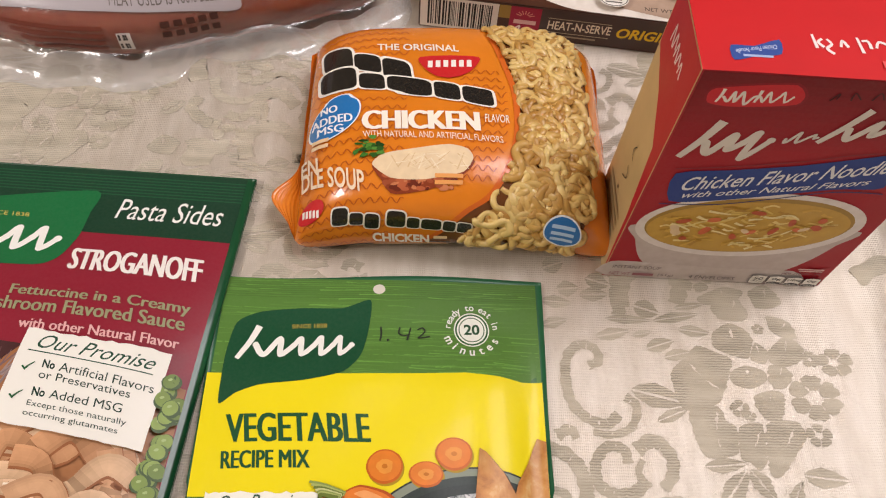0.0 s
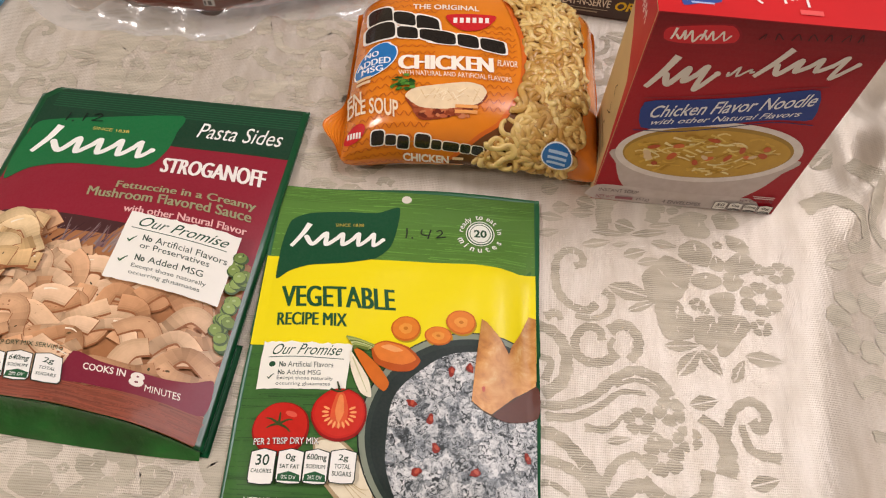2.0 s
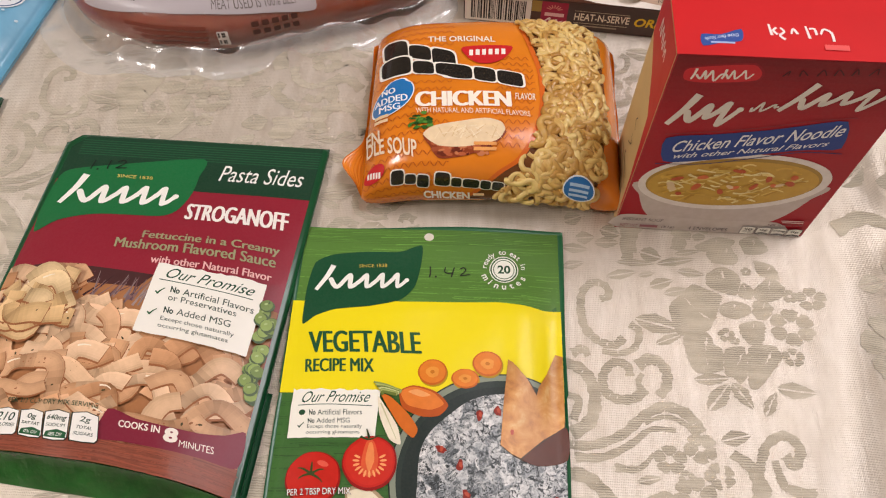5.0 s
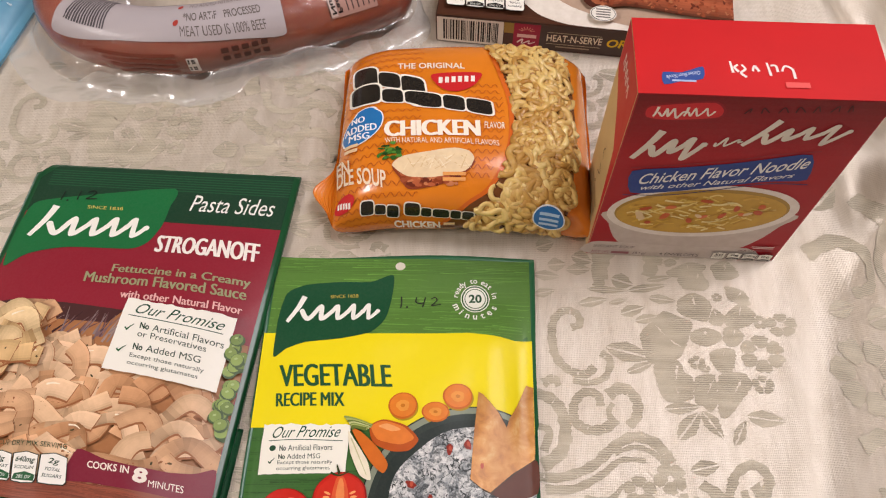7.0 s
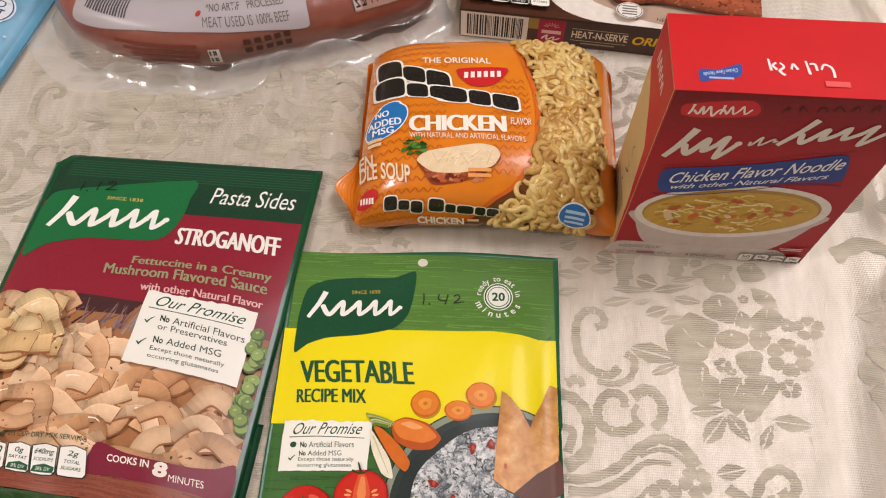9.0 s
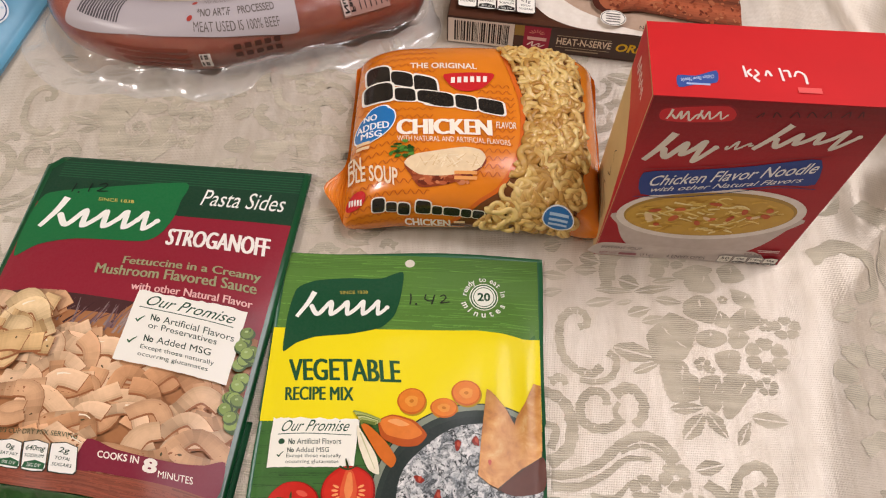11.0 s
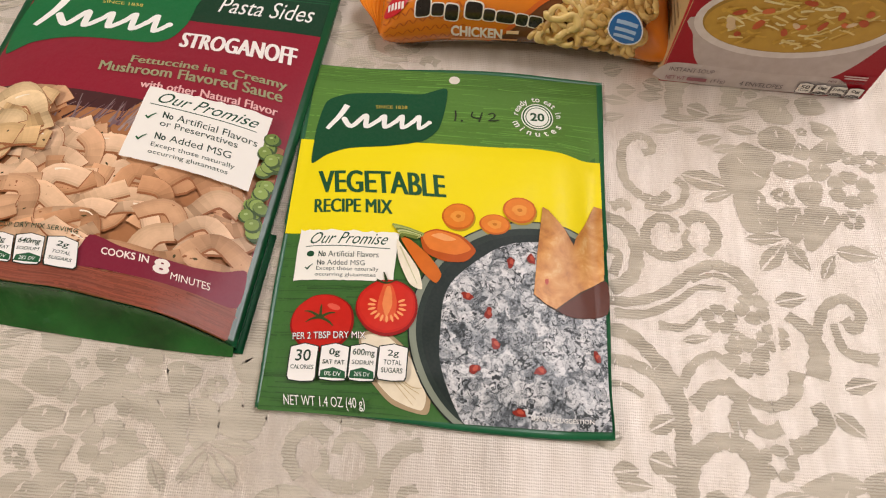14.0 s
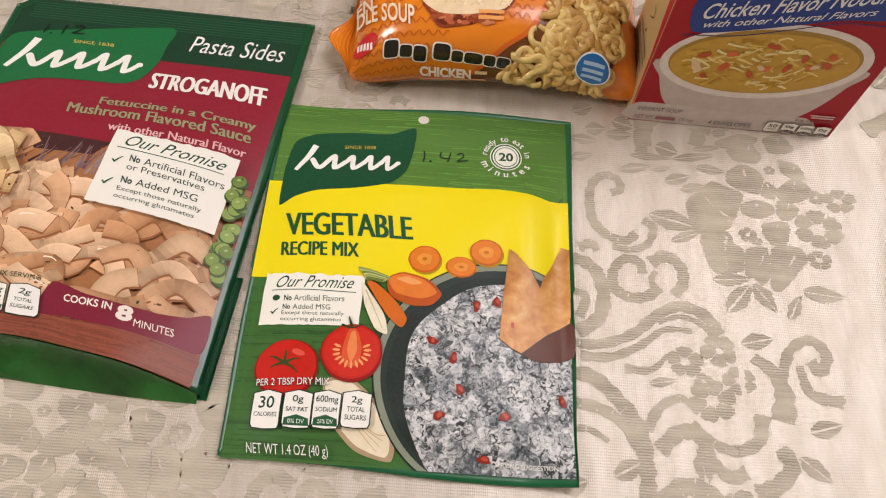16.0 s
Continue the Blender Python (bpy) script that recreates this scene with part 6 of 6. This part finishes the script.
pr.rect(0.8, 0.8, FW * 1000 - 0.8, FD * 1000 - 0.8, "4c2c1e").up()
pale_boards(pr, 1, 1, 70, 120, "54321f", 160, 4, 0.8)
pr.poly(smooth_closed([(43, 30), (47, 20), (59.6, 7.6), (77.6, 1.6), (110, 0.9), (171, 0.9), (171, 100), (60, 100)], 3), "e4dcd2").up()
pr.poly(smooth_closed([(60, 60), (56, 40), (64, 26), (78, 16), (94, 10), (110, 5), (171, 5), (171, 100), (70, 100)], 3), "b49a86").up()
for pts, wd in (([(56, 100), (110, 104), (171, 98)], 22), ([(58, 78), (110, 82), (171, 78)], 22), ([(60, 57), (110, 62), (171, 56)], 22), ([(60, 40), (70, 35), (84, 33)], 18), ([(86, 45), (120, 47), (171, 42)], 20), ([(93, 24), (112, 28), (140, 25), (172, 23)], 20)):
    pr.oval(pts[0][0] + 0.5, pts[0][1], wd * 0.48, wd * 0.50, "4a2014", 0, 24).up()
    pr.strip(pts, wd, lin("9c5236"), (0.34, 0.62, 0.85, 1.0, 1.15, 1.3, 1.15, 0.95, 0.72, 0.45), 8, 0.06).up()
    pr.oval(pts[0][0] + 1.5, pts[0][1] + 1, wd * 0.36, wd * 0.38, "a05a3c", 0, 20, 0.05, 2).up()
    for j in range(170):
        t = r.random() * (len(pts) - 1)
        q, z = int(t), t - int(t)
        x = pts[q][0] + (pts[q + 1][0] - pts[q][0]) * z
        y = pts[q][1] + (pts[q + 1][1] - pts[q][1]) * z
        pr.oval(x, y + r.uniform(-0.42, 0.42) * wd, r.uniform(0.5, 2.2), r.uniform(0.4, 1.2), r.choice(("a86242", "7c3c26", "b06e4a", "94482a", "8a4228", "6a2c1a")), r.uniform(0, 3), 8, 0.1, j)
        pr.z += 0.0015
    pr.up()
pr.clip(0.8, 171.2, 0.8, 124)
for k, lines in enumerate(((("180", 0.5, 0.86, 0.14), ("CALORIES", 0.28, 0.42, 0.06)), (("5g", 0.60, 0.86, 0.3), ("SAT FAT", 0.42, 0.54, 0.1)), (("410mg", 0.60, 0.86, 0.08), ("SODIUM", 0.42, 0.54, 0.1)), (("<1g", 0.60, 0.86, 0.24), ("TOTAL", 0.40, 0.52, 0.2), ("SUGARS", 0.18, 0.30, 0.12)))):
    fact_box(pr, 5.6 + k * 11.6, 7.0 - 0.3 * k, 16.2 + k * 11.6, 19.2 - 0.3 * k, lines, "" if k in (0, 3) else "25% DV" if k == 1 else "18% DV", -1.0, "2c2420", "1c1816", "241a16")
pr.oval(96.6, 9.4, 7.6, 6.2, "e8e4dc", 0, 30).up()
pr.oval(96.6, 9.4, 7.1, 5.7, "4c4440", 0, 30).up()
pr.oval(96.6, 9.4, 6.7, 5.3, "e8e4dc", 0, 30).up()
for k in range(4):
    pr.rect(92.4, 6.0 + k * 2.0, 100.8, 6.9 + k * 2.0, "6c6460")
pr.text("NET WT", (112, 2.8), (126, 2.8), (112, 5.4), "3a2c26")
pr.done("top_print", flat_top, INK_PHOTO, flat, "printed sausage links on a white plate", grid=0)
keep_world(flat)


# ---- smoked rope sausage in clear film ----
ROPE = smooth_path([(-0.004, 0.268), (-0.024, 0.254), (-0.054, 0.240), (-0.088, 0.227), (-0.122, 0.217), (-0.158, 0.2155), (-0.194, 0.226), (-0.211, 0.252), (-0.208, 0.286), (-0.184, 0.312), (-0.130, 0.322), (-0.06, 0.330)], 16)
RLEN = [0.0]
for p, q in zip(ROPE, ROPE[1:]):
    RLEN.append(RLEN[-1] + math.hypot(q[0] - p[0], q[1] - p[1]))


def rope_at(s):
    """Place and sideways direction (outwards) at s metres along the sausage."""
    s = min(max(s, 0.0), RLEN[-1] - 1e-6)
    k = max(i for i in range(len(RLEN)) if RLEN[i] <= s)
    k = min(k, len(ROPE) - 2)
    t = (s - RLEN[k]) / (RLEN[k + 1] - RLEN[k])
    a, b = ROPE[max(k - 1, 0)], ROPE[min(k + 2, len(ROPE) - 1)]
    d = math.hypot(b[0] - a[0], b[1] - a[1])
    x, y = (ROPE[k][0] + (ROPE[k + 1][0] - ROPE[k][0]) * t, ROPE[k][1] + (ROPE[k + 1][1] - ROPE[k][1]) * t)
    return x, y, -(b[1] - a[1]) / d, (b[0] - a[0]) / d


RAD = 0.0185


def rope_radius(s):
    e = min(s, RLEN[-1] - s)
    return RAD * math.sqrt(min(1.0, max(0.02, e / 0.016))) * (1 + 0.02 * math.sin(s * 60))


def rope_skin(s, a):
    x, y, nx, ny = rope_at(s)
    q = rope_radius(s)
    return (x + nx * q * math.sin(a), y + ny * q * math.sin(a), RAD + q * math.cos(a))


def film_skin(s, d):
    """Film over the sausage: d metres across, snug on top, a loose flange at the sides."""
    x, y, nx, ny = rope_at(s)
    q = rope_radius(s) + 0.0006
    hug = 0.0225
    ad = abs(d)
    if ad < hug:
        a = ad / hug * 1.95
        off, z = q * math.sin(a), RAD + q * math.cos(a)
    else:
        e = (ad - hug) / 0.02
        off = q * math.sin(1.95) + (ad - hug)
        z = (RAD + q * math.cos(1.95)) * (1 - ease(e * 1.6)) + 0.0012
    wr = ease((ad - 0.012) / 0.02)
    z += wr * (0.0016 * math.sin(s * 170 + d * 60) + 0.0012 * math.sin(s * 310 - d * 210))
    off = math.copysign(off, d) + 0.0012 * wr * math.sin(s * 230)
    return (x + nx * off, y + ny * off, max(0.0010, z))


SAUSAGE = Mat("smoked_sausage", 0.35, coat=0.3)
SAUSAGE.colour(SAUSAGE.mix(SAUSAGE.ramp(SAUSAGE.noise(420, 3), (0.45, (0, 0, 0, 1)), (0.8, (0.5, 0.5, 0.5, 1))), SAUSAGE.ramp(SAUSAGE.noise(34, 4), (0.3, lin("863a29")), (0.7, lin("a04c36"))), lin("b07456")))
SAUSAGE.bump(SAUSAGE.noise(90, 4), 0.5, 0.0012)
sausage = thing("smoked_sausage", "brown smoked rope sausage sealed in clear crinkled film", "sausage", -0.12, 0.25, 0)
sheet("sausage_rope", rope_skin, spread(0.0005, RLEN[-1] - 0.0005, 110), spread(0, 6.2832, 33), SAUSAGE.m, sausage, "brown smoked rope sausage")


def flange(s, t):
    wide = 0.034 + 0.004 * math.sin(s * 38 + 1) + 0.007 * math.exp(-((s - 0.132) / 0.012) ** 2) + 0.006 * math.exp(-((s - 0.050) / 0.03) ** 2) + 0.016 * math.exp(-((s - 0.215) / 0.025) ** 2)
    return film_skin(s, t * (wide if t > 0 else 0.034))


film = sheet("clear_film", flange, spread(0.0, RLEN[-1], 150), spread(-1, 1, 70), CLEAR, sausage, "clear crinkled plastic film")
film.visible_shadow = False
for sd in (-1, 1):
    film = sheet("sealed_film_edge", lambda s, t: tuple(Vector(flange(s, t)) + Vector((0, 0, 0.0004))), spread(0.0, RLEN[-1], 150), spread(sd * 0.66, sd * 1.0, 24)[::sd], CLEAR_EDGE, sausage, "milky crinkled seal of the film")
    film.visible_shadow = False

pr = Print()
pr.z = 0.25
pr.poly(smooth_closed([(82, 9), (85, 13.5), (110, 11), (140, 9), (170, 9), (202, 12), (206, 9), (210, -16), (206, -22), (84, -22), (80, -14)], 4), "b0a8ac").up()
pr.text("MEAT USED IS 100% BEEF", (137, 7.6), (92, 10.0), (137, 4.2), "6a625e", 0.012)
pr.text("*NO ARTIF", (135, 2.6), (117, 3.2), (135, -0.8), "6a625e", 0.012)
pr.text("PROCESSED", (113, 3.4), (93, 4.2), (113, 0.2), "6a625e", 0.012)
pr.text("NO ADDED NITRATES OR NITRITES", (132, -3.4), (84, -2.6), (132, -6.4), "8a8280")
pr.done("white_label", lambda s, d: film_skin(s, d), INK_FILM, sausage, "white paper label with grey lettering", grid=3.0)
pr = Print()
pr.z = 0.4
pr.oval(139, 3, 1.6, 1.0, "a83a30", 0.4, 10)
pr.done("red_mark", lambda s, d: film_skin(s, d), INK_FILM, sausage, grid=3.0)
pr = Print()
pr.z = 0.4
pr.oval(137, -4, 1.6, 1.0, "a83a30", 0.4, 10)
pr.done("red_mark", lambda s, d: film_skin(s, d), INK_FILM, sausage, grid=3.0)
pr = Print()
pr.z = 0.4
r = random.Random(41)
for k in range(15):
    pr.poly([(178 + k * 1.6, 6), (178.7 + k * 1.6 + r.uniform(0, 0.5), 6), (178.7 + k * 1.6 + 1.2, -12), (178 + k * 1.6 + 1.2, -12)], "4c484c")
pr.up()
pr.done("label_barcode", lambda s, d: film_skin(s, d), INK_FILM, sausage, grid=3.0)
pr = Print()
pr.z = 0.4
pr.poly(smooth_closed([(106, -12), (124, -10), (160, -10), (160, -20), (106, -20)], 3), "b8b0b0").up()
pr.done("label_picture", lambda s, d: film_skin(s, d), INK_FILM, sausage, grid=3.0)

pr = Print()
pr.z = 0.25
pr.rect(30, -16, 57, 12.5, "b08a80").up()
pr.rect(52.6, -14, 56.4, 12, "d0bcb6").up()
pr.rect(38, -14, 43, 4, "dcc0bc").up()
pr.text("Nutrition", (55.6, 11.2), (55.6, -4), (53.0, 11.2), "241c1c", 0.03)
pr.text("Facts", (52.0, 11.2), (52.0, 3), (49.4, 11.2), "241c1c", 0.03)
for k in range(12):
    pr.rect(31.0 + k * 1.5, -14 + (k % 3) * 3, 31.6 + k * 1.5, 11 - (k % 2) * 5, "4a3a3a")
pr.rect(56.5, -15, 56.8, 12.3, "241c1c")
pr.done("nutrition_label", lambda s, d: film_skin(s, d), INK_FILM, sausage, "printed nutrition table on film", grid=3.0)

pr = Print()
pr.z = 0.25
pr.rect(131.5, 15.0, 137.0, 20.5, "d8d0cc").up()
for k in range(5):
    for j in range(5):
        if (k * 7 + j * 3 + k * j) % 3:
            pr.rect(132.0 + k * 0.92, 15.5 + j * 0.92, 132.8 + k * 0.92, 16.3 + j * 0.92, "3a302e")
for k in range(5):
    for j in range(2):
        pr.rect(94 + k * 5.4, 13.0 + j * 3.0, 97.6 + k * 5.4, 14.8 + j * 3.0, "4a2820")
for j in range(4):
    pr.rect(142, 13.0 + j * 2.2, 184 - 4 * j, 14.2 + j * 2.2, "7a3a2c")
pr.done("date_stamp", lambda s, d: film_skin(s, d), INK_FILM, sausage, "dark stamped date marks", grid=3.0)
keep_world(sausage)


# ---- pillow bags at the edge ----
def pillow(name, x0, x1, y0, y1, high, material, parent, shear=0.0):
    def top(u, v):
        s, t = 2 * (u - x0) / (x1 - x0) - 1, 2 * (v - y0) / (y1 - y0) - 1
        f = (1 - sat(abs(s)) ** 3) ** 0.8 * (1 - sat(abs(t)) ** 4) ** 0.8
        return (u + shear * (v - y0), v, 0.0022 + high * f + 0.0012 * f * ripple(u, v, 2.0))
    sheet(name, top, spread(x0, x1, 50), spread(y0, y1, 60), material, parent, closed=0.0016)
    return top


blue = thing("frozen_fish_bag", "light blue frozen fish bag lying on the cloth", "food bag", -0.32, 0.22, 0)
top = pillow("bag_film", -0.414, -0.262, 0.148, 0.345, 0.024, plain("blue_film", "6aa8c8", 0.28, 0.18, 14, 0.3, 0.0015), blue, 0.20)
pr = Print()
pr.z = 0.3
pr.poly([(-330, 158), (-262, 166), (-257, 196), (-330, 190)], "6a2a20").up()
pr.poly([(-300, 170), (-267, 174), (-264, 192), (-300, 188)], "dfe6ee").up()
pr.poly([(-299, 171), (-268, 175), (-265, 191), (-299, 187)], "2a5a9c").up()
pr.rect(-284, 184, -269, 187, "e8eef4")
pr.stroke([(-290, 178), (-280, 174.5), (-272, 178), (-276, 180.5), (-280, 178)], 0.8, "e8eef4").up()
pr.poly([(-330, 140), (-262, 146), (-262, 158), (-270, 165), (-330, 157)], "d8d4d0").up()
r = random.Random(3)
for k in range(40):
    pr.oval(r.uniform(-310, -266), r.uniform(150, 164), r.uniform(1, 4), r.uniform(0.8, 2.2), r.choice(("b8623c", "8a3c24", "d89468", "6a2c1c")), r.uniform(0, 3), 8, 0.1, k)
    pr.z += 0.004
pr.oval(-270, 232, 13, 13, "e8eef4", 0, 36).up()
pr.oval(-270, 232, 12.2, 12.2, "2a5080", 0, 36).up()
pr.oval(-270, 232, 11.6, 11.6, "e8eef4", 0, 36).up()
pr.text("WILD", (-277, 232), (-262, 233), (-277, 237), "2a4a70", 0.03)
pr.text("CAUGHT", (-279, 226), (-261, 227), (-279, 231), "2a4a70", 0.03)
for k in range(70):
    pr.oval(r.uniform(-330, -254), r.uniform(200, 320), r.uniform(0.5, 1.1), r.uniform(0.5, 1.0), "c8e0ec", 0, 8)
pr.poly([(-330, 252), (-258, 258), (-256, 290), (-330, 290)], "e0c8cc").up()
for k in range(10):
    pr.stroke([(-320 + k * 6, 256), (-312 + k * 6, 274), (-308 + k * 6, 290)], 2.0, "d8687c", 1.6)
pr.done("bag_print", lambda u, v: top(u - 0.014, v), INK_BAG, blue, "badges and fish picture on blue film")
keep_world(blue)

green = thing("green_pouch", "dark green food pouch with a clipped corner", "food pouch", -0.32, 0.06, 0)
top2 = pillow("pouch_film", -0.406, -0.253, -0.03, 0.164, 0.010, GREEN_FILM, green, 0.01)
pr = Print()
pr.z = 0.2
pr.rect(-392, -20, -254, 156, "123c26").up()
pr.rect(-390, -10, -262, 110, "7c1e30")
pr.done("front_print", lambda u, v: top2(u - 0.006, v), INK_FILM, green, "dark green and maroon print")
keep_world(green)
